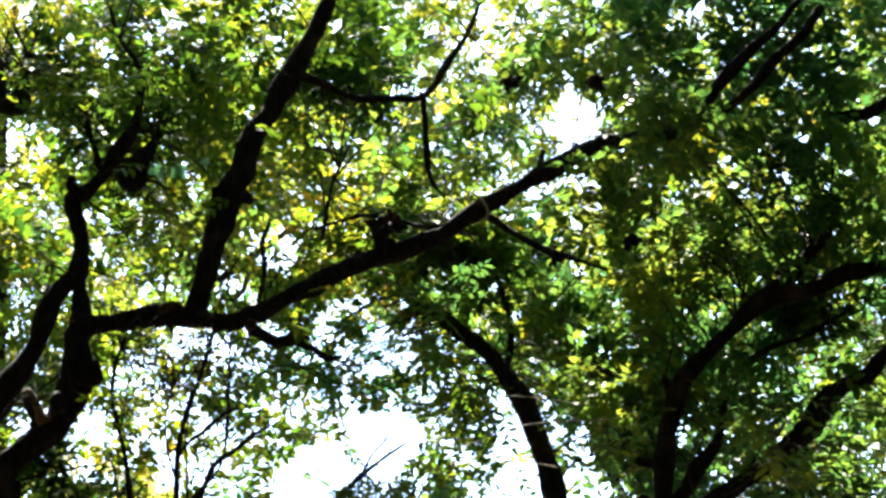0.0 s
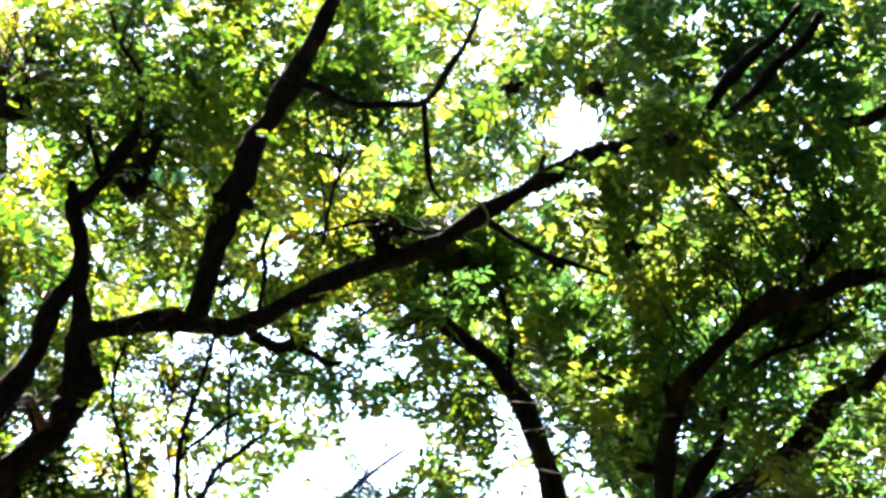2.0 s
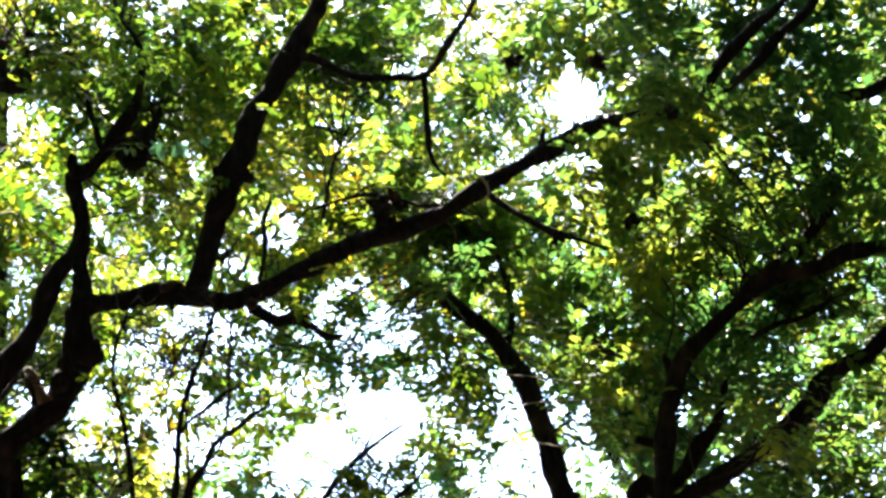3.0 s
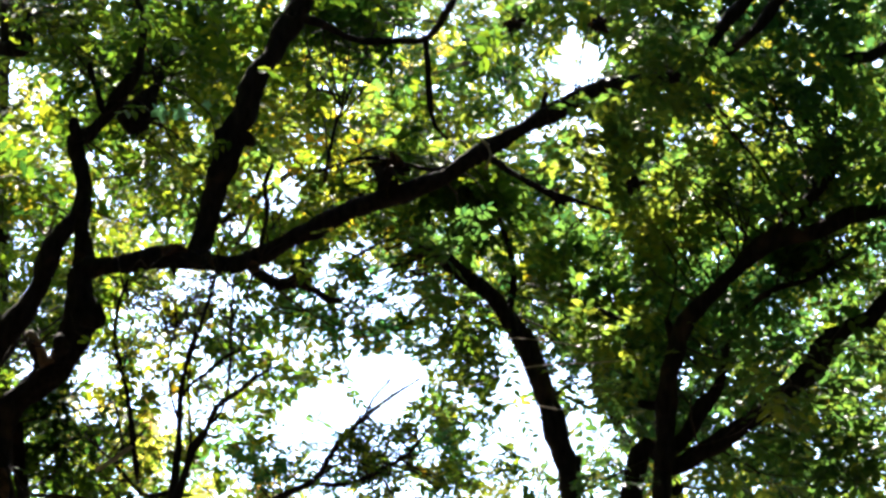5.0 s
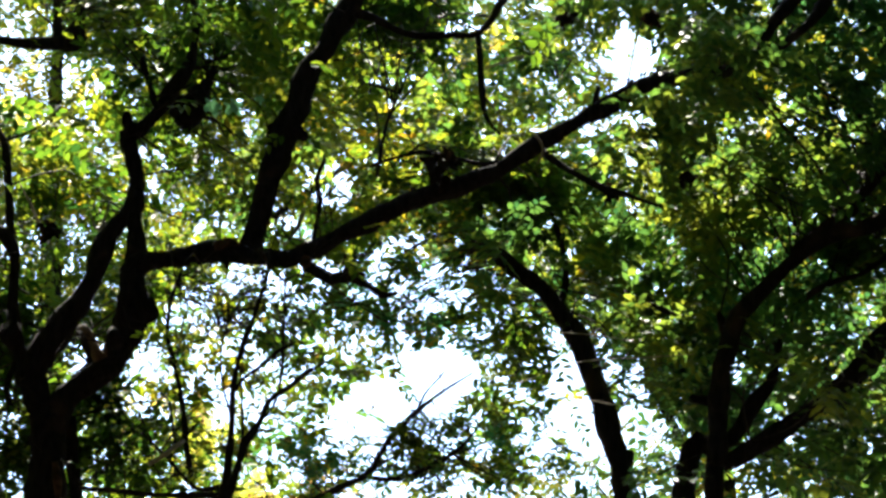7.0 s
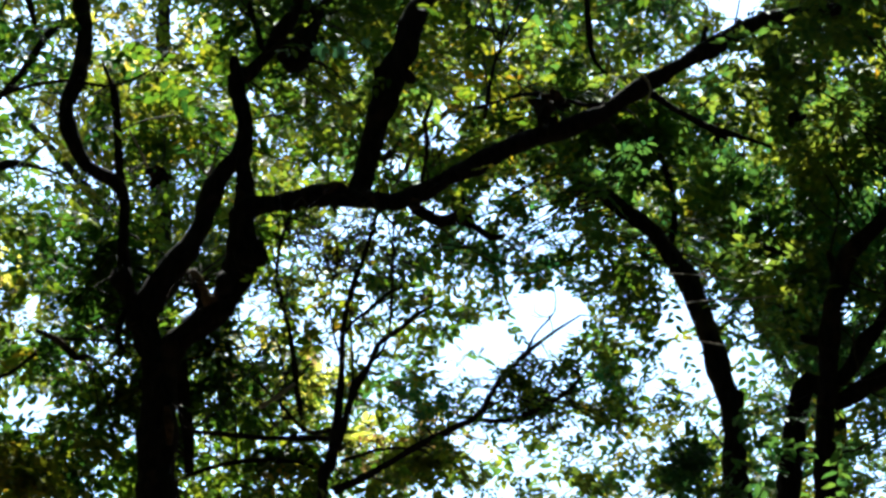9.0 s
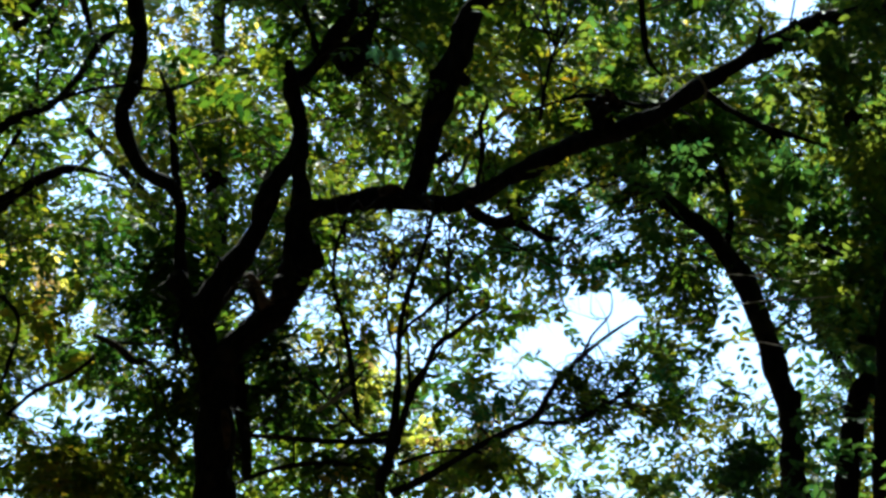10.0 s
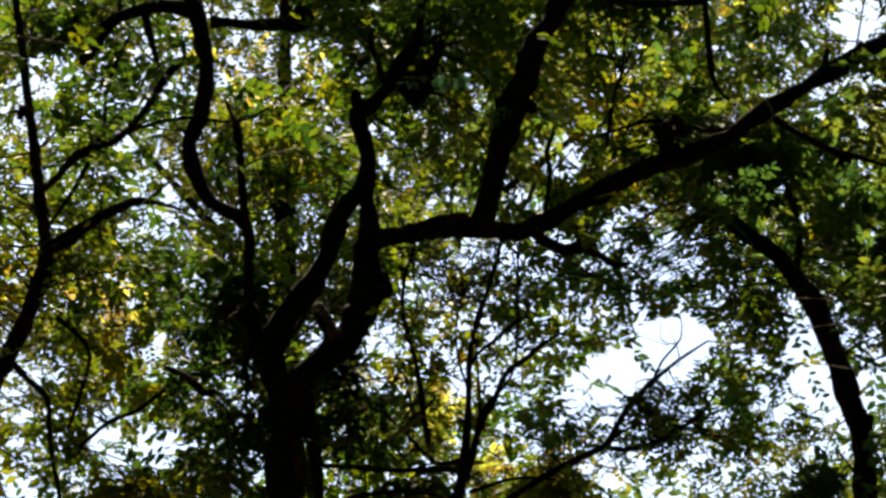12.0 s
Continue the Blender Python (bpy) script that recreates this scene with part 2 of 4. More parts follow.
view_gap(-1.00, 6.36, 0.18, 0.16, 0.50)
view_gap(-1.73, 7.02, 0.08, 0.13, 0.50)
view_gap(-1.01, 7.26, 0.18, 0.08, 0.35)
view_gap(-1.27, 7.26, 0.12, 0.06, 0.20)
view_gap(-0.59, 7.34, 0.18, 0.13, 0.55)
view_gap(-0.34, 7.26, 0.18, 0.16, 0.60)
view_gap(-0.10, 7.21, 0.18, 0.13, 0.65)
view_gap(-0.16, 7.44, 0.15, 0.10, 0.50)
view_gap(0.20, 6.96, 0.21, 0.14, 0.60)
view_gap(-0.16, 7.00, 0.24, 0.13, 0.65)
view_gap(0.05, 7.08, 0.15, 0.13, 0.45)
view_gap(0.29, 7.28, 0.06, 0.10, 0.25)
view_gap(0.46, 7.21, 0.06, 0.06, 0.25)
view_gap(0.75, 7.02, 0.18, 0.16, 0.60)
view_gap(1.08, 7.12, 0.15, 0.14, 0.50)
view_gap(0.83, 8.17, 0.06, 0.07, 0.45)
view_gap(2.06, 8.76, 0.10, 0.08, 0.40)
view_gap(2.35, 8.88, 0.13, 0.14, 0.40)
view_gap(1.72, 8.10, 0.08, 0.07, 0.40)
view_gap(1.37, 6.66, 0.05, 0.05, 0.10)
view_gap(1.52, 6.69, 0.05, 0.04, 0.20)
view_gap(2.39, 6.64, 0.09, 0.16, 0.60)
view_gap(-1.05, 7.51, 0.15, 0.13, 0.25)
view_gap(1.64, 8.50, 0.09, 0.07, 0.50)
view_gap(-3.68, 8.32, 0.17, 0.14, 0.12)
view_gap(-3.39, 8.14, 0.19, 0.24, 0.60)
view_gap(-3.82, 7.78, 0.14, 0.27, 0.55)
view_gap(-3.28, 7.77, 0.25, 0.17, 0.45)
view_gap(-3.09, 7.43, 0.22, 0.13, 0.35)
view_gap(-3.66, 6.41, 0.25, 0.25, 0.65)
view_gap(-3.11, 6.13, 0.19, 0.09, 0.04)
view_gap(-2.82, 6.28, 0.15, 0.13, 0.40)
view_gap(-3.25, 6.20, 0.14, 0.09, 0.12)
view_gap(-3.64, 6.04, 0.24, 0.19, 0.65)
view_gap(-2.44, 6.03, 0.08, 0.16, 0.40)
view_gap(-2.62, 6.44, 0.04, 0.06, 0.30)
view_gap(-2.24, 8.37, 0.12, 0.12, 0.40)
view_gap(-2.98, 8.46, 0.13, 0.10, 0.50)
view_gap(-2.13, 6.74, 0.07, 0.08, 0.40)
view_gap(-3.82, 7.22, 0.13, 0.13, 0.45)
view_gap(-2.96, 6.65, 0.12, 0.10, 0.45)
view_gap(-2.57, 8.38, 0.36, 0.24, 0.05, 19.4)
view_gap(-1.61, 6.30, 0.34, 0.37, 0.40, 19.3)
view_gap(-0.60, 9.05, 0.18, 0.18, 0.50, 19.3)
view_gap(-3.40, 6.98, 0.34, 0.18, 0.35, 19.3)
view_gap(-1.25, 6.11, 0.27, 0.27, 0.15, 17.9)
view_gap(-1.51, 6.44, 0.40, 0.34, 0.35, 18.2)
view_gap(1.86, 8.39, 0.49, 0.37, 0.60, 21.0)
view_gap(2.18, 6.44, 0.30, 0.24, 0.60, 21.0)
view_gap(-1.48, 7.83, 0.46, 0.34, 0.55, 21.0)
view_gap(-0.59, 8.13, 0.37, 0.27, 0.60, 21.0)
view_gap(0.69, 6.37, 0.19, 0.37, 0.00, 16.8)
view_gap(0.51, 6.85, 0.16, 0.24, 0.00, 16.8)
view_gap(0.27, 7.20, 0.18, 0.15, 0.10, 16.7)
view_gap(0.76, 5.97, 0.15, 0.18, 0.30, 16.7)
view_gap(-2.27, 6.13, 0.20, 0.43, 0.00, 16.1)
view_gap(-2.01, 6.69, 0.29, 0.18, 0.10, 16.0)
view_gap(-1.88, 7.13, 0.15, 0.27, 0.05, 16.0)
view_gap(-1.31, 7.38, 0.52, 0.12, 0.10, 15.9)
view_gap(-0.33, 7.67, 0.46, 0.15, 0.15, 15.8)
view_gap(1.29, 6.73, 0.14, 0.40, 0.10, 16.9)
view_gap(1.26, 6.19, 0.14, 0.34, 0.00, 16.9)
view_gap(2.16, 6.85, 0.34, 0.20, 0.30, 16.7)
view_gap(0.96, 8.39, 0.16, 0.11, 0.12, 15.8)
view_gap(1.69, 8.77, 0.13, 0.18, 0.20, 15.8)
view_gap(2.00, 8.87, 0.19, 0.17, 0.30, 15.8)
view_gap(-0.83, 7.23, 0.26, 0.13, 0.20, 16.0)
view_gap(-0.31, 6.96, 1.00, 0.48, 0.05, 99.0, 19.0)
view_gap(0.38, 6.51, 0.72, 0.41, 0.06, 99.0, 19.0)
view_gap(-0.58, 6.39, 0.72, 0.34, 0.10, 99.0, 19.0)
view_gap(-1.28, 6.80, 0.57, 0.41, 0.10, 99.0, 18.6)
view_gap(0.78, 6.96, 0.33, 0.35, 0.30, 99.0, 20.0)
view_gap(-0.10, 8.37, 0.44, 0.48, 0.62, 19.3)
view_gap(1.56, 6.89, 0.30, 0.29, 0.45, 21.0)
view_gap(2.23, 8.33, 0.31, 0.27, 0.60, 21.0)
view_gap(1.36, 7.21, 0.21, 0.29, 0.50, 21.0)
view_gap(-2.81, 8.02, 0.66, 0.29, 0.42, 21.0)
view_gap(-3.65, 7.54, 0.28, 0.23, 0.38)
view_gap(-1.91, 8.42, 0.38, 0.34, 0.75, 21.0)
view_gap(-0.36, 5.99, 0.38, 0.18, 0.45)
view_gap(0.11, 5.94, 0.26, 0.14, 0.50)
view_gap(-0.55, 7.00, 0.30, 0.19, 0.42)
view_gap(0.68, 6.19, 0.18, 0.18, 0.50, 99.0, 17.2)
view_gap(-3.49, 7.67, 0.35, 0.20, 0.60)
view_gap(-3.50, 7.87, 0.54, 0.61, 0.35, 99.0, 19.0)
view_gap(-3.65, 6.26, 0.46, 0.44, 0.45, 99.0, 19.0)
view_gap(-3.04, 6.24, 0.46, 0.28, 0.40, 99.0, 18.5)
view_gap(1.59, 7.21, 0.24, 0.23, 0.35, 20.5)
view_gap(1.42, 8.30, 0.22, 0.20, 0.55, 21.0)
view_gap(2.26, 8.30, 0.28, 0.24, 0.60, 21.0)
view_gap(1.00, 7.34, 0.24, 0.23, 0.40, 20.5)
view_gap(1.11, 7.02, 0.14, 0.19, 0.55)
view_gap(-0.83, 6.93, 0.27, 0.22, 0.45)
view_gap(-1.07, 7.21, 0.21, 0.10, 0.40)
# small random gaps for sky chinks, also cut along the camera's sight lines
chink_rng = np.random.default_rng(8)
for _ in range(170):
    wide = chink_rng.uniform(0.022, 0.048)
    view_gap(chink_rng.uniform(-4.2, 3.0), chink_rng.uniform(5.6, 9.3), wide, wide * chink_rng.uniform(0.7, 1.3), 0.1)
for _ in range(70):
    wide = chink_rng.uniform(0.022, 0.048)
    view_gap(chink_rng.uniform(0.7, 2.9), chink_rng.uniform(6.2, 9.2), wide, wide * chink_rng.uniform(0.7, 1.3), 0.05)


# more gaps placed to fit the camera's view
view_gap(-1.16, 7.05, 0.30, 0.26, 0.50)
view_gap(-1.16, 7.40, 0.21, 0.13, 0.50)
view_gap(0.03, 7.40, 0.24, 0.16, 0.55)
view_gap(0.62, 6.97, 0.24, 0.19, 0.55)
view_gap(1.58, 7.34, 0.24, 0.16, 0.60)
view_gap(1.56, 6.89, 0.24, 0.19, 0.65)
view_gap(-3.00, 6.16, 0.18, 0.13, 0.10)
view_gap(-0.36, 6.21, 0.33, 0.19, 0.45)
view_gap(-0.68, 6.43, 0.18, 0.14, 0.20)
view_gap(-0.06, 6.26, 0.18, 0.16, 0.60)
view_gap(-2.52, 8.43, 0.21, 0.16, 0.30, 19.5)
view_gap(-3.73, 8.05, 0.21, 0.19, 0.35)
view_gap(-3.65, 7.54, 0.20, 0.17, 0.45)
view_gap(-0.91, 7.14, 0.36, 0.19, 0.45)
view_gap(-0.49, 7.29, 0.27, 0.16, 0.50)
view_gap(0.21, 7.23, 0.24, 0.19, 0.60)
FLECKS = []
fleck_rng = np.random.default_rng(21)
for at, wide in (((1.59, 17.20, 8.80), 0.32), ((1.92, 17.40, 9.07), 0.32), ((2.23, 17.20, 8.73), 0.32), ((2.59, 17.60, 9.04), 0.32), ((1.63, 17.00, 8.33), 0.32), ((1.99, 17.60, 8.60), 0.32), ((2.31, 17.20, 8.33), 0.32), ((2.59, 17.40, 8.20), 0.32), ((1.47, 17.20, 8.02), 0.32), ((1.82, 17.40, 8.13), 0.32), ((2.18, 17.60, 8.09), 0.32), ((1.14, 17.20, 8.12), 0.32), ((-2.64, 17.60, 8.64), 0.6), ((-2.78, 18.00, 9.22), 0.6), ((-3.132, 19.500, 9.882), 0.85), ((0.149, 19.900, 10.261), 0.6), ((-0.123, 19.900, 10.602), 0.4), ((-2.044, 19.900, 8.035), 0.35), ((-4.354, 19.900, 8.455), 0.4), ((2.840, 19.900, 8.134), 0.4), ((-1.591, 19.900, 9.066), 0.3), ((-1.421, 18.200, 6.726), 0.45), ((-1.759, 18.600, 7.262), 0.45), ((0.387, 18.200, 6.821), 0.3), ((-0.755, 20.000, 10.907), 0.4), ((-3.544, 18.000, 7.572), 0.3), ((-2.507, 18.500, 8.753), 0.35), ((2.473, 18.000, 7.042), 0.35), ((-0.265, 19.000, 9.515), 0.3)):
    FLECKS.append((np.array(at), wide))
for _ in range(100):
    FLECKS.append((fleck_rng.uniform((-5.5, 16.4, 5.5), (3.5, 19.8, 9.8)), fleck_rng.uniform(0.16, 0.40)))
for _ in range(14):
    FLECKS.append((fleck_rng.uniform((-5.2, 16.2, 5.8), (-1.6, 18.4, 9.4)), fleck_rng.uniform(0.20, 0.42)))


def open_share(p):
    """How much foliage is left at the points."""
    keep = np.ones(len(p))
    way = np.array(sun_way)
    for at, wide in FLECKS:
        gone = p - at
        along = gone @ way
        off = np.linalg.norm(gone - along[:, None] * way, axis=1) / wide
        keep = np.minimum(keep, np.where(along > 0.9, np.clip((off - 0.8) / 0.3, 0.03, 1), 1))
    x, z = p[:, 0] * 16 / p[:, 1], EYE[2] + (p[:, 2] - EYE[2]) * 16 / p[:, 1]
    ragged = np.array([0.30 * noise.noise((u * 3.1, v * 3.1, 0)) + 0.22 * noise.noise((u * 8.0, v * 8.0, 5)) for u, v in zip(x, z)])
    for bx, bz, rx, rz, share, far, near in VIEW_GAPS:
        d = ((p[:, 1] > far) | (p[:, 1] < near)) * 9 + ragged + np.sqrt(((x - bx) / rx) ** 2 + ((z - bz) / rz) ** 2)
        keep = np.minimum(keep, share + (1 - share) * np.clip((d - 0.92) / 0.16, 0, 1))
    return keep


def crown(tree, middle, radii, number, mat, leaf=0.072, count=9, clump=0.14, twigs=60, twig_r=0.0045, reach=1.7, cut=99.0, far=False):
    """A crown: clumped sprays in an egg-shaped space, with the twigs that carry them."""
    rng = np.random.default_rng(int(abs(middle[0] * 1000 + middle[1] * 100 + middle[2] * 10)))
    c = rng.normal(size=(number * 6, 3))
    c *= (rng.uniform(0, 1, len(c)) ** (1 / 2.6) / np.linalg.norm(c, axis=1))[:, None]
    p = c * radii + middle
    thick = np.array([0.7 * noise.noise(Vector(q) * 1.1) + 0.7 * noise.noise(Vector(q) * 3.6 + Vector((7, 1, 3))) for q in p])
    p = p[(thick > clump) & (open_share(p) > 0.02) & (p[:, 2] > 2.5) & (p[:, 2] < cut)][:number]
    part("crown", leaves_mesh("crown", *sprays(rng, p, leaf, count), mat, far), tree)
    spine = np.concatenate(SPINES[tree.name])
    verts, faces = [], []
    for q in p[rng.choice(len(p), min(twigs, len(p)), replace=False)]:
        d = np.linalg.norm(spine[:, :3] - q, axis=1) * rng.uniform(0.6, 1.6, len(spine)) + np.maximum(0, spine[:, 2] - q[2]) * 0.6
        s = spine[d.argmin(), :3]
        span = np.linalg.norm(q - s)
        if span > reach or open_share(np.array([s * (1 - u) + q * u for u in (0.2, 0.4, 0.6, 0.8, 1.0)])).min() < 0.3:
            continue
        bend = rng.normal(0, 0.10, 3) * span
        row = [(*s, twig_r * 1.5), (*(s * 0.66 + q * 0.34 + bend + (0, 0, 0.06 * span)), twig_r), (*(s * 0.3 + q * 0.7 + bend * 0.7), twig_r * 0.7), (*q, twig_r * 0.35)]
        v, f = tube(row, 5, 0.12, 0.6)
        faces += [tuple(i + len(verts) for i in g) for g in f]
        verts += v
    if verts:
        tagged(part("twigwork", mesh_of("twigwork", verts, faces, TWIG, True), tree), kind="stuff")


def side_twigs(tree, rng, number, length, r, rise=0.5, only=None):
    """Fine bare twigs that fork from the limbs."""
    spine = np.concatenate(SPINES[tree.name])
    if only:
        (x0, x1), (z0, z1) = only
        spine = spine[(spine[:, 0] > x0) & (spine[:, 0] < x1) & (spine[:, 2] > z0) & (spine[:, 2] < z1)]
    verts, faces = [], []
    for _ in range(number):
        s = spine[rng.integers(len(spine)), :3]
        for fork in range(3):
            way = rng.normal(0, 1, 3) * (1, 0.4, 0.6) + (0, 0, rise)
            way *= length * rng.uniform(0.5, 1.2) / np.linalg.norm(way) / (1 + fork * 0.6)
            bend = rng.normal(0, 0.12, 3) * length
            mid = s + way * 0.5 + bend
            v, f = tube([(*s, r), (*mid, r * 0.7), (*(s + way), r * 0.3)], 5, 0.1, 0.5)
            faces += [tuple(i + len(verts) for i in g) for g in f]
            verts += v
            s = mid
    tagged(part("twigwork", mesh_of("twigwork", verts, faces, TWIG, True), tree), kind="stuff")


def lobed_leaf(tree, at, size, spin, mat=None):
    """One broad leaf with pointed lobes and a cupped blade."""
    verts, faces = [(0, 0, 0)], []
    for k in range(26):
        a = -2.7 + 5.4 * k / 25
        r = 0.52 + 0.42 * abs(math.cos(2.3 * a)) ** 1.5 + 0.03 * (k % 2)
        verts.append((r * math.cos(a) + 0.35, r * math.sin(a) * 0.85, -0.22 * r * r + 0.08 * abs(math.sin(2.3 * a))))
    faces = [(0, k, k + 1) for k in range(1, 26)]
    me = mesh_of("leaf", [(pose(*at, *spin) @ (Vector(v) * size)) for v in verts], faces, mat or PALE, True)
    return part("leaf", me, tree, "broad pale green lobed leaf")


def dried_clump(at, size, hang):
    """A wad of dead brown leaves caught on a twig, with the stalk that holds it."""
    ob = thing("dried_leaf_clump", at, "dark wad of dried dead leaves hanging from a twig", "leaf clump", "dried leaf clumps")
    n = 34
    r = np.random.default_rng(int(abs(at[0]) * 1000))
    base = r.normal(0, 0.28, (n, 3)) * size + at
    part("dead_leaves", leaves_mesh("dead_leaves", base, turns(r.uniform(0, 6.3, n), r.normal(-0.7, 0.6, n), r.uniform(0, 6.3, n)), r.uniform(0.6, 1.1, n) * size, DRY), ob)
    mid = (np.array(at) + hang) / 2 + (0.01, 0, 0.01)
    v, f = tube([(*hang, 0.004), (*mid, 0.0035), (*at, 0.003)], 6, 0.05)
    part("stalk", mesh_of("stalk", v, f, TWIG, True), ob)


def strand(name, pts, label, category, mat=None):
    """A thin stem lying loose in the branches."""
    v, f = tube(pts, 7, 0.03, 0.5)
    return tagged(new(name, mesh_of(name, v, f, mat or STRAW, True)), label, category, category + "s")


# ---- ground ----
def ground():
    n, verts = 60, []
    edge = [math.copysign(abs(u) ** 3, u) * 1500 for u in np.linspace(-1, 1, n)]
    for y in edge:
        for x in edge:
            near = math.exp(-(x * x + y * y) / 5e4)
            verts.append((x, y, 0.08 * near * noise.noise((x * 0.2, y * 0.2, 0))))
    faces = [(j * n + i, j * n + i + 1, (j + 1) * n + i + 1, (j + 1) * n + i) for j in range(n - 1) for i in range(n - 1)]
    ob = new("ground", mesh_of("ground", verts, faces, SOIL, True))
    tagged(ob, "brown woodland soil strewn with dry leaf litter", "ground", kind="structure")


ground()

# ---- the trees ----
tree_a = thing("tree", (-2.25, 16.30, 0), "dark-barked tree with crooked forking limbs and a broken stub", "tree", "trees of the wood")
limb(tree_a, "trunk", [(-2.25, 16.30, -0.15, 0.275), (-2.25, 16.30, 0.15, 0.200), (-2.26, 16.28, 1.67, 0.156), (-2.28, 16.23, 4.17, 0.135), (-2.30, 16.20, 5.56, 0.125), (-2.31, 16.20, 5.93, 0.109), (-2.31, 16.20, 6.22, 0.101), (-2.31, 16.20, 6.50, 0.099)])
limb(tree_a, "limb", [(-2.30, 16.20, 6.44, 0.083), (-2.22, 16.18, 6.61, 0.073), (-2.11, 16.16, 6.69, 0.079), (-1.99, 16.14, 6.79, 0.083), (-1.87, 16.12, 7.06, 0.094), (-1.87, 16.10, 7.15, 0.095), (-1.88, 16.09, 7.24, 0.089), (-1.86, 16.07, 7.32, 0.076), (-1.72, 16.05, 7.34, 0.055), (-1.62, 16.03, 7.35, 0.055), (-1.47, 16.02, 7.38, 0.061), (-1.33, 16.00, 7.37, 0.064)])
limb(tree_a, "limb", [(-2.32, 16.20, 6.41, 0.083), (-2.40, 16.19, 6.69, 0.071), (-2.39, 16.18, 6.82, 0.092), (-2.33, 16.18, 6.91, 0.083), (-2.26, 16.17, 7.00, 0.068), (-2.19, 16.17, 7.11, 0.062), (-2.12, 16.16, 7.23, 0.056), (-2.06, 16.15, 7.44, 0.062), (-2.02, 16.14, 7.53, 0.059), (-1.95, 16.14, 7.62, 0.056), (-1.91, 16.13, 7.68, 0.049), (-1.88, 16.12, 7.86, 0.046), (-1.92, 16.12, 7.99, 0.043), (-1.94, 16.11, 8.10, 0.047), (-1.86, 16.10, 8.14, 0.040), (-1.77, 16.10, 8.24, 0.041), (-1.70, 16.09, 8.36, 0.044), (-1.63, 16.08, 8.46, 0.041), (-1.59, 16.08, 8.61, 0.028), (-1.58, 16.07, 8.81, 0.025), (-1.62, 16.06, 8.92, 0.016), (-1.71, 16.06, 9.05, 0.013), (-1.77, 16.05, 9.25, 0.010)])
limb(tree_a, "limb", [(-1.38, 16.00, 7.37, 0.061), (-1.33, 15.98, 7.36, 0.064), (-1.18, 15.97, 7.34, 0.061), (-1.06, 15.96, 7.32, 0.052), (-0.96, 15.94, 7.34, 0.049), (-0.85, 15.93, 7.39, 0.049), (-0.75, 15.91, 7.44, 0.043), (-0.65, 15.90, 7.48, 0.049), (-0.53, 15.88, 7.54, 0.058), (-0.34, 15.87, 7.63, 0.055), (-0.14, 15.85, 7.68, 0.049), (-0.04, 15.83, 7.72, 0.052), (0.09, 15.82, 7.77, 0.046), (0.13, 15.80, 7.80, 0.043), (0.30, 15.79, 7.91, 0.046), (0.51, 15.77, 8.03, 0.043), (0.61, 15.76, 8.09, 0.049), (0.71, 15.74, 8.13, 0.049), (0.82, 15.73, 8.20, 0.049), (0.92, 15.71, 8.24, 0.043), (0.98, 15.70, 8.26, 0.040)])
limb(tree_a, "limb", [(0.94, 15.70, 8.25, 0.043), (1.12, 15.69, 8.27, 0.037), (1.37, 15.68, 8.31, 0.034), (1.49, 15.67, 8.39, 0.034), (1.56, 15.66, 8.52, 0.037), (1.67, 15.64, 8.66, 0.037), (1.75, 15.63, 8.75, 0.034), (1.84, 15.62, 8.83, 0.028), (1.92, 15.61, 8.90, 0.025), (2.05, 15.60, 9.07, 0.019)])
limb(tree_a, "limb", [(1.41, 15.65, 8.32, 0.024), (1.64, 15.68, 8.45, 0.025), (1.80, 15.70, 8.60, 0.028), (1.88, 15.73, 8.72, 0.034), (1.97, 15.75, 8.82, 0.031), (2.09, 15.78, 8.94, 0.028), (2.19, 15.80, 9.11, 0.022)])
limb(tree_a, "limb", [(-1.25, 16.00, 7.34, 0.079), (-1.23, 15.99, 7.44, 0.070), (-1.19, 15.97, 7.59, 0.061), (-1.16, 15.96, 7.72, 0.064), (-1.11, 15.95, 7.88, 0.064), (-1.07, 15.93, 8.04, 0.086), (-1.00, 15.92, 8.17, 0.068), (-0.95, 15.91, 8.36, 0.056), (-0.85, 15.89, 8.52, 0.047), (-0.81, 15.88, 8.62, 0.062), (-0.75, 15.87, 8.70, 0.062), (-0.69, 15.85, 8.81, 0.062), (-0.63, 15.84, 8.94, 0.053), (-0.60, 15.83, 9.01, 0.050), (-0.51, 15.81, 9.21, 0.044), (-0.43, 15.80, 9.44, 0.038)])
limb(tree_a, "limb", [(-0.68, 15.85, 8.72, 0.028), (-0.58, 15.86, 8.69, 0.025), (-0.48, 15.88, 8.64, 0.022), (-0.35, 15.89, 8.60, 0.022), (-0.20, 15.91, 8.61, 0.019), (-0.04, 15.93, 8.62, 0.016), (0.04, 15.94, 8.68, 0.019), (0.10, 15.96, 8.80, 0.019), (0.16, 15.97, 8.90, 0.019), (0.24, 15.98, 9.04, 0.013), (0.31, 16.00, 9.23, 0.009)])
limb(tree_a, "limb", [(-0.01, 15.95, 8.63, 0.016), (-0.00, 15.95, 8.50, 0.016), (0.01, 15.95, 8.35, 0.016), (0.02, 15.95, 8.21, 0.014), (0.05, 15.95, 8.11, 0.012), (0.11, 15.95, 8.04, 0.009)])
limb(tree_a, "limb", [(-0.96, 16.00, 7.38, 0.037), (-0.94, 15.97, 7.30, 0.030), (-0.87, 15.94, 7.24, 0.027), (-0.79, 15.91, 7.19, 0.030), (-0.71, 15.89, 7.20, 0.030), (-0.60, 15.86, 7.14, 0.018), (-0.52, 15.83, 7.07, 0.021), (-0.44, 15.80, 7.07, 0.012)])
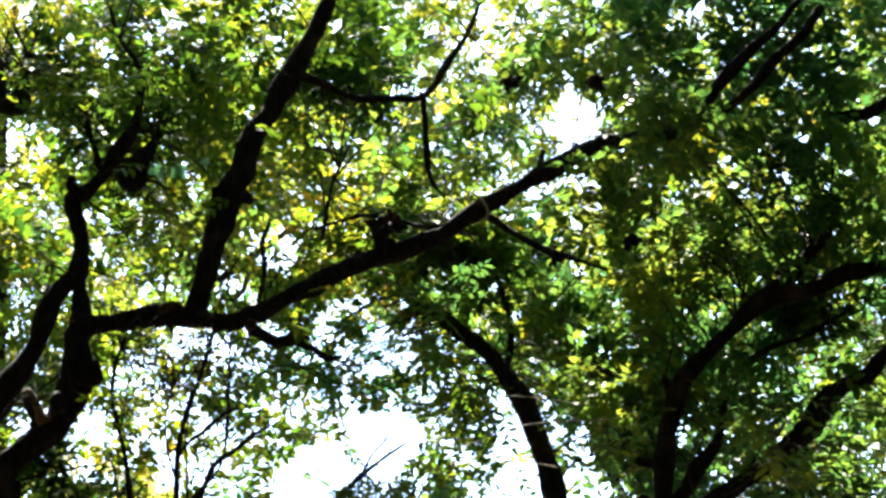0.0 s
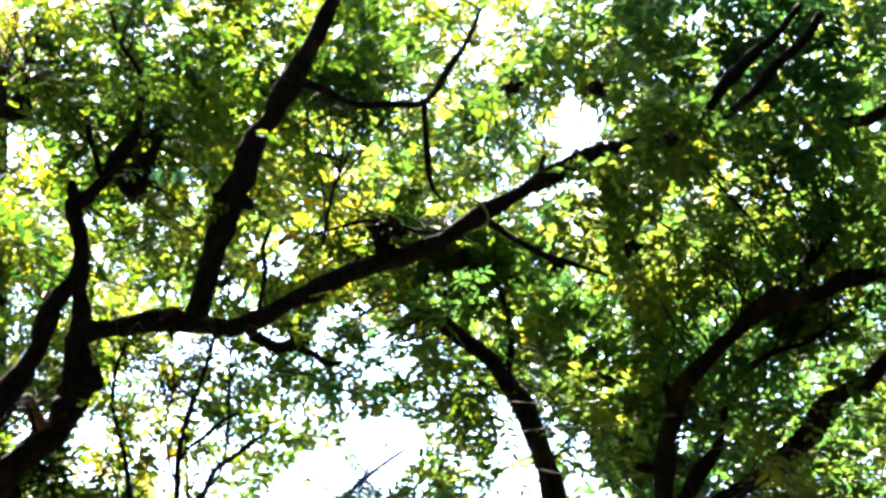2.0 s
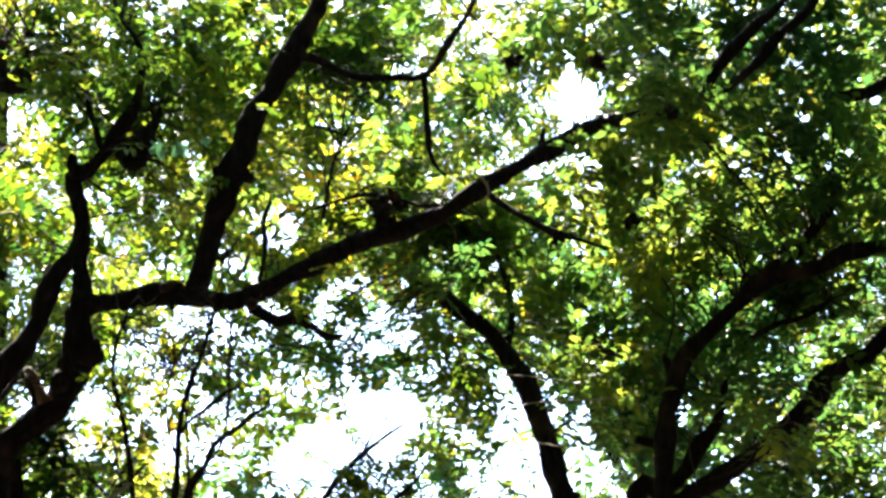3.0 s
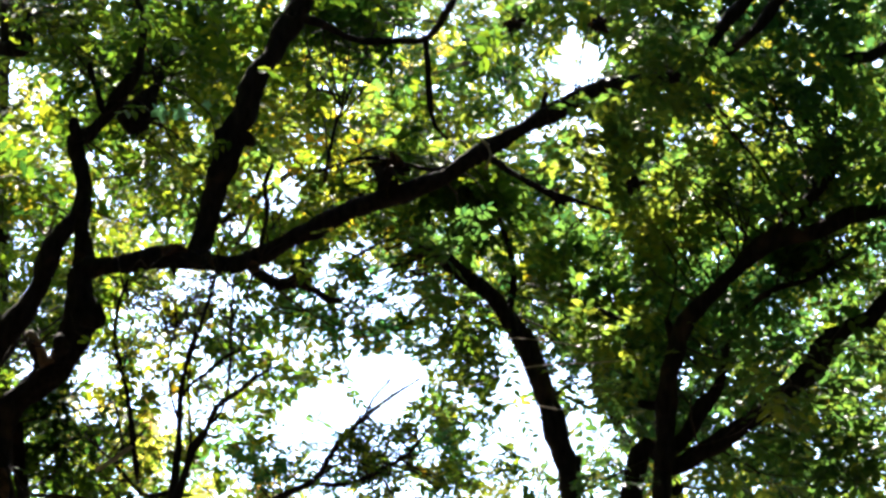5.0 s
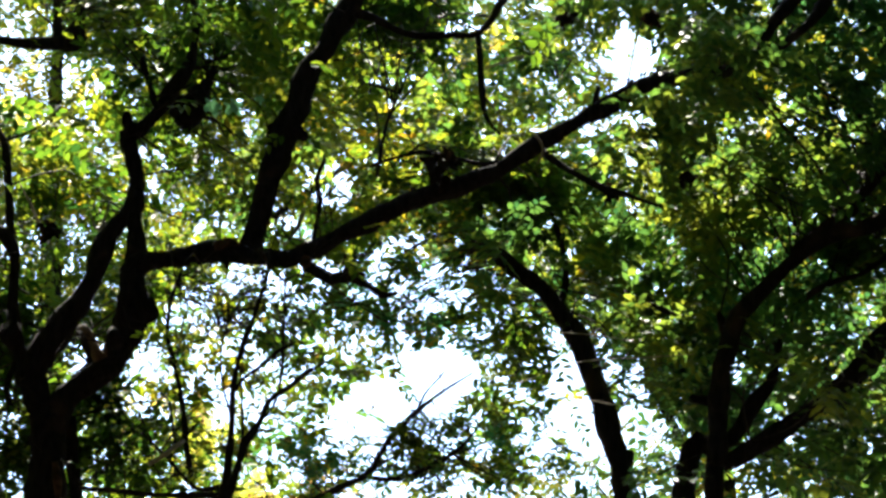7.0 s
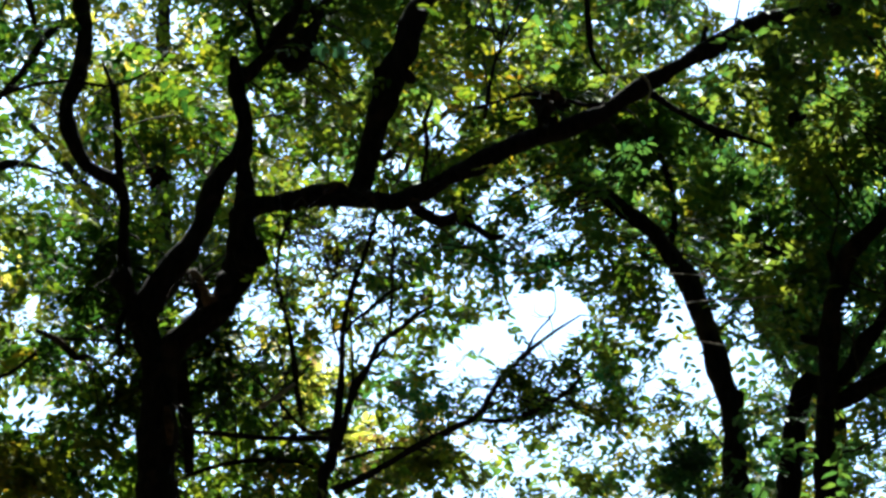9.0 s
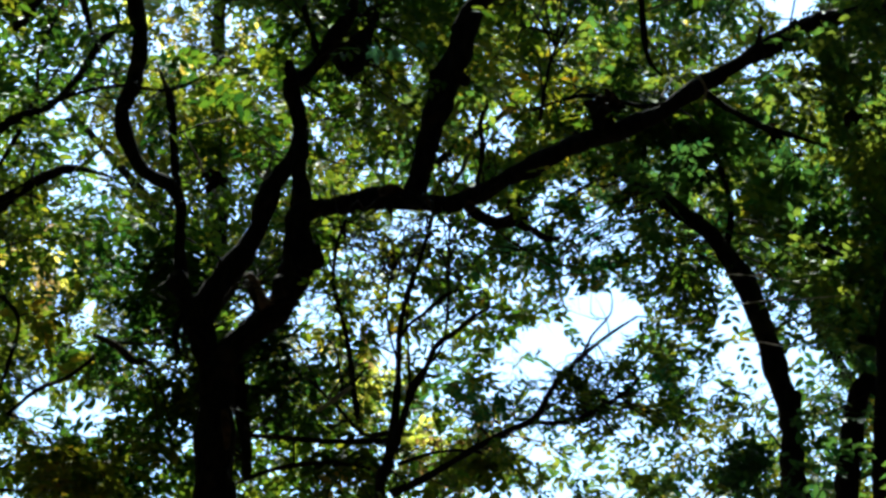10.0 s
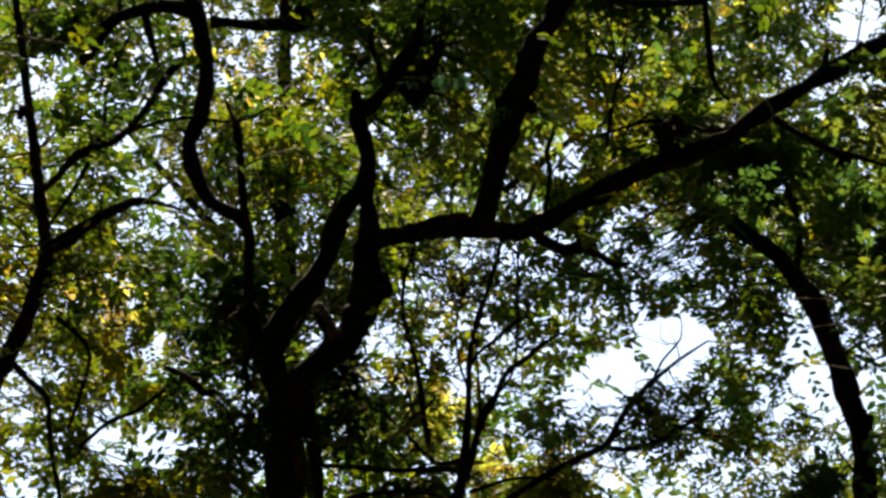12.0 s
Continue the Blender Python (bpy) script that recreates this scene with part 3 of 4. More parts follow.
limb(tree_a, "limb", [(-0.75, 15.90, 7.19, 0.027), (-0.70, 15.88, 7.20, 0.042), (-0.68, 15.87, 7.25, 0.039), (-0.67, 15.85, 7.28, 0.015)])
limb(tree_a, "limb", [(-0.85, 16.10, 7.95, 0.011), (-0.89, 16.08, 7.82, 0.013), (-0.87, 16.05, 7.68, 0.012), (-0.89, 16.02, 7.51, 0.011), (-0.91, 16.00, 7.37, 0.011)])
limb(tree_a, "limb", [(0.35, 15.80, 7.87, 0.018), (0.42, 15.78, 7.80, 0.018), (0.51, 15.77, 7.74, 0.018), (0.60, 15.75, 7.68, 0.018), (0.68, 15.73, 7.63, 0.021), (0.80, 15.72, 7.59, 0.012), (0.97, 15.70, 7.52, 0.009)])
limb(tree_a, "limb", [(-2.43, 16.20, 6.70, 0.069), (-2.49, 16.17, 6.88, 0.061), (-2.53, 16.13, 6.95, 0.064), (-2.55, 16.10, 6.97, 0.042)], 2.5)
limb(tree_a, "limb", [(-2.48, 16.20, 6.83, 0.036), (-2.52, 16.20, 6.96, 0.043), (-2.54, 16.20, 7.16, 0.034), (-2.54, 16.20, 7.33, 0.031), (-2.55, 16.20, 7.44, 0.031), (-2.59, 16.20, 7.53, 0.037), (-2.66, 16.20, 7.57, 0.041), (-2.75, 16.20, 7.63, 0.044), (-2.82, 16.20, 7.73, 0.047), (-2.88, 16.20, 7.86, 0.044), (-2.89, 16.20, 8.00, 0.041), (-2.84, 16.20, 8.13, 0.044), (-2.81, 16.20, 8.29, 0.048), (-2.81, 16.20, 8.43, 0.048), (-2.84, 16.20, 8.62, 0.054), (-2.87, 16.20, 8.75, 0.051), (-2.90, 16.20, 8.86, 0.048), (-2.94, 16.20, 9.07, 0.042)])
limb(tree_a, "limb", [(-2.57, 16.25, 7.50, 0.022), (-2.59, 16.26, 7.67, 0.025), (-2.61, 16.27, 7.86, 0.025), (-2.64, 16.28, 8.09, 0.022), (-2.68, 16.29, 8.20, 0.013), (-2.72, 16.30, 8.30, 0.006)])
limb(tree_a, "limb", [(-2.79, 16.20, 8.71, 0.048), (-2.69, 16.20, 8.71, 0.035), (-2.56, 16.20, 8.69, 0.032), (-2.38, 16.20, 8.69, 0.038), (-2.28, 16.20, 8.70, 0.070), (-2.26, 16.20, 8.83, 0.045), (-2.23, 16.20, 9.01, 0.029)])
limb(tree_a, "limb", [(-2.39, 16.25, 8.71, 0.029), (-2.38, 16.27, 8.80, 0.026), (-2.40, 16.30, 9.02, 0.023)])
limb(tree_a, "limb", [(-2.87, 16.20, 8.78, 0.048), (-3.05, 16.21, 8.83, 0.038), (-3.18, 16.23, 8.82, 0.039), (-3.31, 16.24, 8.79, 0.035), (-3.40, 16.26, 8.74, 0.032), (-3.48, 16.27, 8.63, 0.042), (-3.52, 16.29, 8.57, 0.039), (-3.56, 16.30, 8.51, 0.016)])
limb(tree_a, "limb", [(-1.91, 16.05, 8.07, 0.028), (-1.94, 16.02, 8.15, 0.031), (-1.93, 16.00, 8.19, 0.017)])
limb(tree_a, "limb", [(-1.76, 16.05, 8.24, 0.019), (-1.79, 16.05, 8.26, 0.019), (-1.82, 16.05, 8.37, 0.016), (-1.86, 16.05, 8.48, 0.016), (-1.87, 16.05, 8.54, 0.009)])
limb(tree_a, "limb", [(-1.67, 16.30, 8.24, 0.063), (-1.62, 16.30, 8.30, 0.085), (-1.58, 16.30, 8.39, 0.070), (-1.53, 16.30, 8.48, 0.032), (-1.50, 16.30, 8.55, 0.025), (-1.49, 16.30, 8.63, 0.013)], 2.5)
limb(tree_a, "limb", [(-2.24, 16.40, 6.56, 0.042), (-2.22, 16.43, 6.38, 0.042), (-2.18, 16.47, 6.16, 0.033), (-2.17, 16.50, 5.95, 0.028)])
limb(tree_a, "limb", [(-2.23, 16.40, 6.71, 0.042), (-2.14, 16.43, 6.89, 0.039), (-2.16, 16.47, 7.03, 0.042), (-2.20, 16.50, 7.10, 0.025)], 2.0)
limb(tree_a, "limb", [(-2.52, 16.20, 6.57, 0.011), (-2.55, 16.20, 6.67, 0.017), (-2.51, 16.20, 6.80, 0.017), (-2.47, 16.20, 6.86, 0.017)])
limb(tree_a, "limb", [(-0.61, 16.30, 7.99, 0.010), (-0.48, 16.26, 8.02, 0.011), (-0.33, 16.22, 8.04, 0.013), (-0.17, 16.18, 8.00, 0.014), (0.01, 16.14, 7.94, 0.013), (0.14, 16.10, 7.94, 0.010)])
limb(tree_a, "limb", [(-0.57, 16.30, 7.93, 0.011), (-0.54, 16.33, 8.14, 0.011), (-0.51, 16.37, 8.32, 0.009), (-0.45, 16.40, 8.47, 0.006)])
limb(tree_a, "limb", [(-1.87, 16.11, 7.27, 0.067), (-1.87, 16.11, 7.37, 0.061), (-1.87, 16.11, 7.47, 0.052), (-1.88, 16.11, 7.58, 0.049), (-1.88, 16.11, 7.70, 0.046), (-1.87, 16.11, 7.76, 0.037)])
limb(tree_a, "branch_stub", [(-1.80, 15.92, 7.02, 0.060), (-1.76, 15.91, 6.98, 0.049), (-1.74, 15.90, 6.95, 0.022)], 1.8)
limb(tree_a, "branch_stub", [(-1.92, 15.92, 6.86, 0.060), (-1.96, 15.91, 6.83, 0.046), (-1.98, 15.90, 6.82, 0.019)], 1.8)
limb(tree_a, "branch_stub", [(-0.61, 15.92, 7.50, 0.025), (-0.60, 15.90, 7.57, 0.014)], 1.8)
limb(tree_a, "branch_stub", [(-0.37, 15.92, 7.64, 0.022), (-0.36, 15.90, 7.71, 0.012)], 1.8)
limb(tree_a, "branch_stub", [(0.63, 15.92, 8.21, 0.025), (0.65, 15.90, 8.30, 0.011)], 1.8)
limb(tree_a, "branch_stub", [(-1.37, 15.92, 7.31, 0.027), (-1.35, 15.90, 7.24, 0.012)], 1.8)
limb(tree_a, "branch_stub", [(0.30, 15.92, 7.95, 0.025), (0.32, 15.90, 8.03, 0.014)], 1.8)
limb(tree_a, "branch_stub", [(-1.09, 15.92, 8.03, 0.064), (-1.13, 15.91, 8.06, 0.047), (-1.15, 15.90, 8.07, 0.019)], 1.8)
limb(tree_a, "branch_stub", [(-1.02, 15.92, 8.05, 0.050), (-0.97, 15.91, 8.02, 0.033), (-0.95, 15.90, 7.99, 0.014)], 1.8)
limb(tree_a, "branch_stub", [(-0.77, 15.92, 8.72, 0.042), (-0.84, 15.90, 8.68, 0.020)], 1.8)
limb(tree_a, "branch_stub", [(0.80, 15.92, 8.29, 0.022), (0.84, 15.90, 8.34, 0.010)], 1.8)
tree_b = thing("tree", (-4.90, 16.60, 0), "slender leaning tree with thin forking branches and sparse leaves", "tree", "trees of the wood")
limb(tree_b, "trunk", [(-4.90, 16.60, -0.15, 0.136), (-4.90, 16.60, 0.15, 0.099), (-4.76, 16.58, 1.65, 0.077), (-4.40, 16.53, 4.13, 0.067), (-4.19, 16.50, 5.51, 0.062), (-4.02, 16.50, 6.64, 0.047), (-3.95, 16.49, 6.80, 0.044), (-3.89, 16.48, 6.95, 0.044), (-3.83, 16.48, 7.08, 0.044), (-3.78, 16.47, 7.23, 0.044), (-3.73, 16.46, 7.41, 0.044), (-3.75, 16.45, 7.60, 0.038), (-3.79, 16.44, 7.82, 0.038), (-3.82, 16.43, 8.05, 0.029), (-3.87, 16.42, 8.35, 0.029), (-3.91, 16.42, 8.63, 0.026), (-3.97, 16.41, 8.99, 0.020), (-4.02, 16.40, 9.27, 0.016)])
limb(tree_b, "limb", [(-3.72, 16.35, 7.44, 0.038), (-3.61, 16.31, 7.46, 0.047), (-3.53, 16.28, 7.50, 0.047), (-3.46, 16.24, 7.53, 0.035), (-3.30, 16.21, 7.61, 0.028), (-3.15, 16.17, 7.64, 0.022), (-3.01, 16.14, 7.60, 0.012), (-2.89, 16.10, 7.55, 0.006)])
limb(tree_b, "limb", [(-3.76, 16.30, 7.74, 0.019), (-3.65, 16.28, 7.84, 0.019), (-3.54, 16.25, 7.95, 0.025), (-3.41, 16.23, 7.99, 0.028), (-3.30, 16.20, 8.02, 0.022), (-3.19, 16.18, 8.13, 0.019), (-3.10, 16.15, 8.24, 0.019), (-3.02, 16.12, 8.36, 0.022), (-2.91, 16.10, 8.47, 0.019)])
limb(tree_b, "limb", [(-3.29, 16.10, 8.00, 0.013), (-3.08, 16.08, 8.06, 0.011), (-2.87, 16.06, 8.08, 0.011), (-2.65, 16.04, 8.04, 0.009), (-2.52, 16.02, 8.06, 0.008), (-2.37, 16.00, 8.13, 0.006)])
limb(tree_b, "limb", [(-3.69, 16.30, 7.55, 0.014), (-3.53, 16.30, 7.82, 0.014), (-3.41, 16.30, 8.12, 0.013), (-3.39, 16.30, 8.39, 0.010), (-3.27, 16.30, 8.70, 0.007)])
limb(tree_b, "limb", [(-3.89, 16.40, 6.80, 0.0200), (-3.79, 16.40, 6.69, 0.0180), (-3.68, 16.40, 6.59, 0.0170), (-3.66, 16.40, 6.45, 0.0150), (-3.64, 16.40, 6.27, 0.0130), (-3.59, 16.40, 6.05, 0.0120), (-3.56, 16.40, 5.86, 0.0100)])
limb(tree_b, "limb", [(-3.64, 16.40, 7.05, 0.014), (-3.45, 16.37, 6.84, 0.014), (-3.48, 16.33, 6.57, 0.011), (-3.53, 16.30, 6.37, 0.008)])
limb(tree_b, "limb", [(-2.96, 16.00, 6.62, 0.011), (-2.84, 16.03, 6.57, 0.019), (-2.75, 16.07, 6.49, 0.025), (-2.69, 16.10, 6.51, 0.011)])
limb(tree_b, "limb", [(-3.40, 16.00, 6.18, 0.011), (-3.26, 16.03, 6.32, 0.012), (-3.11, 16.07, 6.40, 0.011), (-2.97, 16.10, 6.52, 0.010)])
tree_c = thing("tree", (0.90, 16.75, 0), "dark trunk curving over, leafy at its broken top", "tree", "trees of the wood")
limb(tree_c, "trunk", [(0.90, 16.75, -0.15, 0.185), (0.90, 16.75, 0.15, 0.134), (0.88, 16.76, 1.75, 0.105), (0.85, 16.79, 4.37, 0.091), (0.79, 16.80, 6.30, 0.069), (0.77, 16.81, 6.44, 0.066), (0.73, 16.82, 6.57, 0.069), (0.70, 16.83, 6.71, 0.063), (0.66, 16.84, 6.84, 0.063), (0.62, 16.85, 7.00, 0.063), (0.56, 16.85, 7.15, 0.067), (0.46, 16.86, 7.31, 0.048), (0.36, 16.87, 7.46, 0.054), (0.23, 16.88, 7.56, 0.048), (0.10, 16.89, 7.68, 0.042), (0.04, 16.90, 7.73, 0.026)])
limb(tree_c, "limb", [(0.15, 16.90, 7.64, 0.026), (-0.04, 17.40, 8.01, 0.024), (-0.22, 17.90, 8.31, 0.022), (-0.36, 18.40, 8.61, 0.016)])
limb(tree_c, "limb", [(0.44, 16.90, 7.35, 0.020), (0.49, 16.88, 7.51, 0.020), (0.47, 16.85, 7.71, 0.017), (0.41, 16.83, 7.91, 0.013), (0.31, 16.80, 8.14, 0.009)])
tree_d = thing("tree", (1.35, 17.10, 0), "dark-barked tree bending sideways under dense green leaves", "tree", "trees of the wood")
limb(tree_d, "trunk", [(1.35, 17.10, -0.15, 0.187), (1.35, 17.10, 0.15, 0.136), (1.34, 17.08, 1.78, 0.106), (1.31, 17.03, 4.45, 0.092), (1.31, 17.00, 6.33, 0.063), (1.32, 16.96, 6.48, 0.063), (1.33, 16.93, 6.67, 0.060), (1.34, 16.89, 6.84, 0.057), (1.36, 16.86, 7.01, 0.057), (1.41, 16.82, 7.15, 0.057), (1.46, 16.79, 7.28, 0.054), (1.54, 16.75, 7.37, 0.051), (1.62, 16.72, 7.44, 0.051), (1.70, 16.68, 7.51, 0.044), (1.81, 16.65, 7.61, 0.051), (1.92, 16.61, 7.69, 0.054), (2.02, 16.58, 7.71, 0.051), (2.14, 16.54, 7.72, 0.047), (2.25, 16.51, 7.75, 0.047), (2.35, 16.47, 7.79, 0.044), (2.56, 16.44, 7.82, 0.038), (2.79, 16.40, 7.85, 0.028)])
limb(tree_d, "limb", [(1.93, 16.60, 7.70, 0.048), (2.00, 16.58, 7.77, 0.041), (2.09, 16.57, 7.84, 0.044), (2.15, 16.55, 7.93, 0.041), (2.24, 16.53, 8.02, 0.035), (2.30, 16.52, 8.10, 0.019), (2.34, 16.50, 8.23, 0.013)])
limb(tree_d, "limb", [(1.35, 17.00, 6.84, 0.035), (1.26, 16.95, 6.83, 0.025), (1.19, 16.90, 6.83, 0.019)])
limb(tree_d, "limb", [(1.39, 16.90, 7.18, 0.020), (1.36, 16.85, 7.27, 0.023), (1.34, 16.80, 7.30, 0.011)])
limb(tree_d, "limb", [(1.11, 16.90, 7.32, 0.012), (1.02, 17.00, 7.40, 0.017), (0.93, 17.10, 7.47, 0.018), (0.84, 17.20, 7.57, 0.009)])
tree_e = thing("tree", (0.65, 17.50, 0), "leaning tree with thick slanting limbs half hidden in leaves", "tree", "trees of the wood")
limb(tree_e, "trunk", [(0.65, 17.50, -0.15, 0.220), (0.65, 17.50, 0.15, 0.160), (0.74, 17.44, 1.73, 0.125), (0.96, 17.29, 4.32, 0.108), (1.17, 17.20, 6.47, 0.061), (1.35, 17.17, 6.61, 0.054), (1.48, 17.14, 6.74, 0.048), (1.53, 17.11, 6.84, 0.051), (1.61, 17.09, 6.92, 0.045), (1.67, 17.06, 7.03, 0.035), (1.68, 17.03, 7.10, 0.026), (1.71, 17.00, 7.22, 0.016)])
limb(tree_e, "limb", [(1.36, 17.10, 6.50, 0.048), (1.61, 17.04, 6.62, 0.051), (1.83, 16.98, 6.76, 0.051), (2.02, 16.92, 6.90, 0.051), (2.10, 16.86, 6.96, 0.063), (2.18, 16.80, 7.03, 0.070), (2.23, 16.74, 7.13, 0.063), (2.33, 16.68, 7.20, 0.054), (2.45, 16.62, 7.23, 0.050), (2.53, 16.56, 7.30, 0.047), (2.66, 16.50, 7.40, 0.041)])
limb(tree_e, "limb", [(2.96, 16.60, 9.12, 0.046), (2.80, 16.58, 9.00, 0.042), (2.64, 16.57, 8.88, 0.042), (2.54, 16.55, 8.80, 0.042), (2.44, 16.53, 8.78, 0.039), (2.34, 16.52, 8.77, 0.019), (2.26, 16.50, 8.75, 0.010)])
limb(tree_e, "limb", [(2.91, 16.40, 7.74, 0.049), (3.00, 16.50, 8.36, 0.044), (2.89, 16.60, 9.04, 0.039), (2.80, 16.70, 9.52, 0.030)])
limb(tree_e, "limb", [(1.77, 16.80, 7.35, 0.020), (1.96, 16.77, 7.46, 0.017), (2.15, 16.73, 7.51, 0.017), (2.28, 16.70, 7.59, 0.012)])
slim = thing("slim_tree", (-1.35, 15.30, 0), "slim understorey tree with thin bare stems and feathery leaves", "tree", "trees of the wood")
limb(slim, "trunk", [(-1.35, 15.30, -0.15, 0.067), (-1.35, 15.30, 0.15, 0.049), (-1.33, 15.32, 1.52, 0.038), (-1.29, 15.37, 3.80, 0.033), (-1.35, 15.40, 5.47, 0.028), (-1.31, 15.42, 5.73, 0.026), (-1.28, 15.44, 6.02, 0.022), (-1.27, 15.47, 6.23, 0.019), (-1.27, 15.49, 6.42, 0.017), (-1.25, 15.51, 6.59, 0.015), (-1.21, 15.53, 6.74, 0.013), (-1.16, 15.56, 6.91, 0.012), (-1.12, 15.58, 7.07, 0.009), (-1.10, 15.60, 7.15, 0.006)])
limb(slim, "limb", [(-1.29, 15.40, 5.79, 0.023), (-1.22, 15.39, 6.02, 0.020), (-1.19, 15.37, 6.11, 0.024), (-1.12, 15.36, 6.22, 0.017), (-1.07, 15.34, 6.33, 0.014), (-0.97, 15.33, 6.40, 0.012), (-0.87, 15.31, 6.48, 0.009), (-0.79, 15.30, 6.52, 0.006)])
limb(slim, "limb", [(-1.12, 15.40, 6.24, 0.012), (-1.06, 15.45, 6.33, 0.009), (-1.03, 15.50, 6.46, 0.007), (-1.02, 15.55, 6.70, 0.007), (-1.02, 15.60, 7.07, 0.006)])
limb(slim, "limb", [(-1.48, 15.60, 6.00, 0.015), (-1.51, 15.60, 6.17, 0.015), (-1.53, 15.60, 6.34, 0.015), (-1.56, 15.60, 6.50, 0.013), (-1.60, 15.60, 6.65, 0.012), (-1.63, 15.60, 6.80, 0.010), (-1.61, 15.60, 6.99, 0.009), (-1.57, 15.60, 7.11, 0.007)])
limb(slim, "limb", [(-1.27, 15.50, 6.42, 0.012), (-1.21, 15.48, 6.50, 0.009), (-1.14, 15.45, 6.54, 0.009), (-1.03, 15.43, 6.63, 0.009), (-0.96, 15.40, 6.65, 0.006)])
limb(slim, "limb", [(-1.29, 15.40, 5.57, 0.023), (-1.04, 15.36, 5.69, 0.018), (-0.85, 15.31, 5.79, 0.017), (-0.71, 15.27, 5.85, 0.017), (-0.56, 15.22, 5.91, 0.016), (-0.49, 15.18, 6.02, 0.014), (-0.40, 15.13, 6.13, 0.013), (-0.30, 15.09, 6.21, 0.011), (-0.18, 15.04, 6.29, 0.008), (-0.04, 15.00, 6.37, 0.006)])
limb(slim, "limb", [(-0.57, 15.10, 5.86, 0.013), (-0.42, 15.06, 5.84, 0.011), (-0.29, 15.02, 5.87, 0.011), (-0.19, 14.98, 5.91, 0.010), (-0.08, 14.94, 5.98, 0.007), (-0.01, 14.90, 6.06, 0.004)])
limb(slim, "limb", [(-1.31, 15.50, 5.87, 0.020), (-1.41, 15.54, 5.89, 0.017), (-1.66, 15.58, 5.90, 0.020), (-1.84, 15.62, 5.93, 0.019), (-1.96, 15.66, 5.95, 0.018), (-2.07, 15.70, 5.97, 0.012)])
limb(slim, "limb", [(-1.42, 15.60, 5.75, 0.015), (-1.66, 15.67, 5.81, 0.014), (-1.90, 15.73, 5.80, 0.013), (-2.09, 15.80, 5.76, 0.011)])
limb(slim, "limb", [(-1.69, 15.60, 6.06, 0.007), (-1.60, 15.57, 6.13, 0.011), (-1.52, 15.53, 6.18, 0.008), (-1.44, 15.50, 6.27, 0.005)])
limb(slim, "limb", [(-1.21, 15.45, 6.09, 0.010), (-1.21, 15.46, 6.18, 0.009), (-1.22, 15.47, 6.37, 0.007), (-1.23, 15.49, 6.50, 0.006), (-1.25, 15.50, 6.62, 0.004)])
limb(slim, "limb", [(-1.27, 15.45, 6.28, 0.009), (-1.32, 15.49, 6.45, 0.007), (-1.34, 15.52, 6.65, 0.006), (-1.31, 15.56, 6.84, 0.005), (-1.32, 15.60, 6.98, 0.004)])
limb(slim, "limb", [(-1.32, 15.60, 5.95, 0.015), (-1.46, 15.67, 5.96, 0.012), (-1.61, 15.73, 6.13, 0.010), (-1.71, 15.80, 6.24, 0.007)])
limb(slim, "limb", [(-0.33, 15.10, 6.17, 0.007), (-0.27, 15.07, 6.29, 0.006), (-0.17, 15.03, 6.40, 0.005), (-0.17, 15.00, 6.50, 0.003)])
limb(slim, "limb", [(-1.25, 15.30, 5.70, 0.011), (-1.07, 15.27, 5.75, 0.010), (-0.94, 15.23, 5.75, 0.007), (-0.81, 15.20, 5.73, 0.004)])

# ---- crowns ----
# leaves between camera and stems are thinned so the stems show in its view
for tree in (tree_c, tree_d, tree_e):
    for x, y, z, r in np.concatenate(SPINES[tree.name])[::2]:
        if 6.0 < z < 9.2 and r > 0.035:
            view_gap(x * 16 / y, EYE[2] + (z - EYE[2]) * 16 / y, r + 0.07, r + 0.07, 0.3, far=y)
rng = np.random.default_rng(5)
crown(tree_a, (-1.5, 17.7, 8.5), (3.2, 1.1, 2.2), 4180, LEAF, twigs=160)
crown(tree_a, (-2.0, 15.9, 9.0), (2.6, 0.6, 1.2), 320, LEAF, twigs=60)
crown(tree_b, (-4.4, 18.0, 7.6), (2.3, 1.3, 2.7), 1535, LEAF, twigs=90)
crown(tree_b, (-4.0, 16.2, 7.6), (1.2, 0.6, 1.8), 210, LEAF, twigs=40)
crown(tree_c, (0.1, 18.6, 8.2), (2.4, 1.2, 2.2), 1740, LEAF_COOL, twigs=80)
crown(tree_d, (1.9, 17.2, 8.8), (2.2, 1.4, 2.1), 3765, LEAF_COOL, twigs=50)
crown(tree_e, (3.1, 18.2, 7.7), (2.6, 1.4, 3.0), 3765, LEAF_COOL, twigs=40)
crown(tree_a, (-1.2, 18.2, 11.5), (3.8, 1.5, 0.8), 1395, LEAF, twigs=10)
crown(tree_e, (2.2, 18.4, 11.5), (2.6, 1.4, 0.8), 625, LEAF_COOL, twigs=10)
crown(tree_e, (2.15, 15.8, 6.2), (0.9, 0.4, 0.8), 470, LEAF_COOL, twigs=30)
crown(slim, (-1.5, 15.9, 5.9), (0.55, 0.4, 0.6), 210, LEAF, twigs=30, twig_r=0.003)
crown(tree_c, (0.75, 15.6, 5.85), (0.4, 0.3, 0.35), 130, LEAF_COOL, twigs=0)
crown(slim, (-0.45, 15.3, 6.3), (1.35, 0.9, 1.2), 430, LEAF, leaf=0.042, count=11, twigs=60, twig_r=0.003)
crown(tree_a, (-2.1, 17.6, 6.2), (1.3, 0.8, 0.7), 460, LEAF, twigs=30)
crown(tree_c, (0.7, 17.7, 7.6), (0.9, 0.6, 0.7), 305, LEAF_COOL, twigs=20)
crown(tree_a, (-1.965, 16.500, 8.532), (0.6, 0.25, 0.45), 35, LEAF, twigs=10)
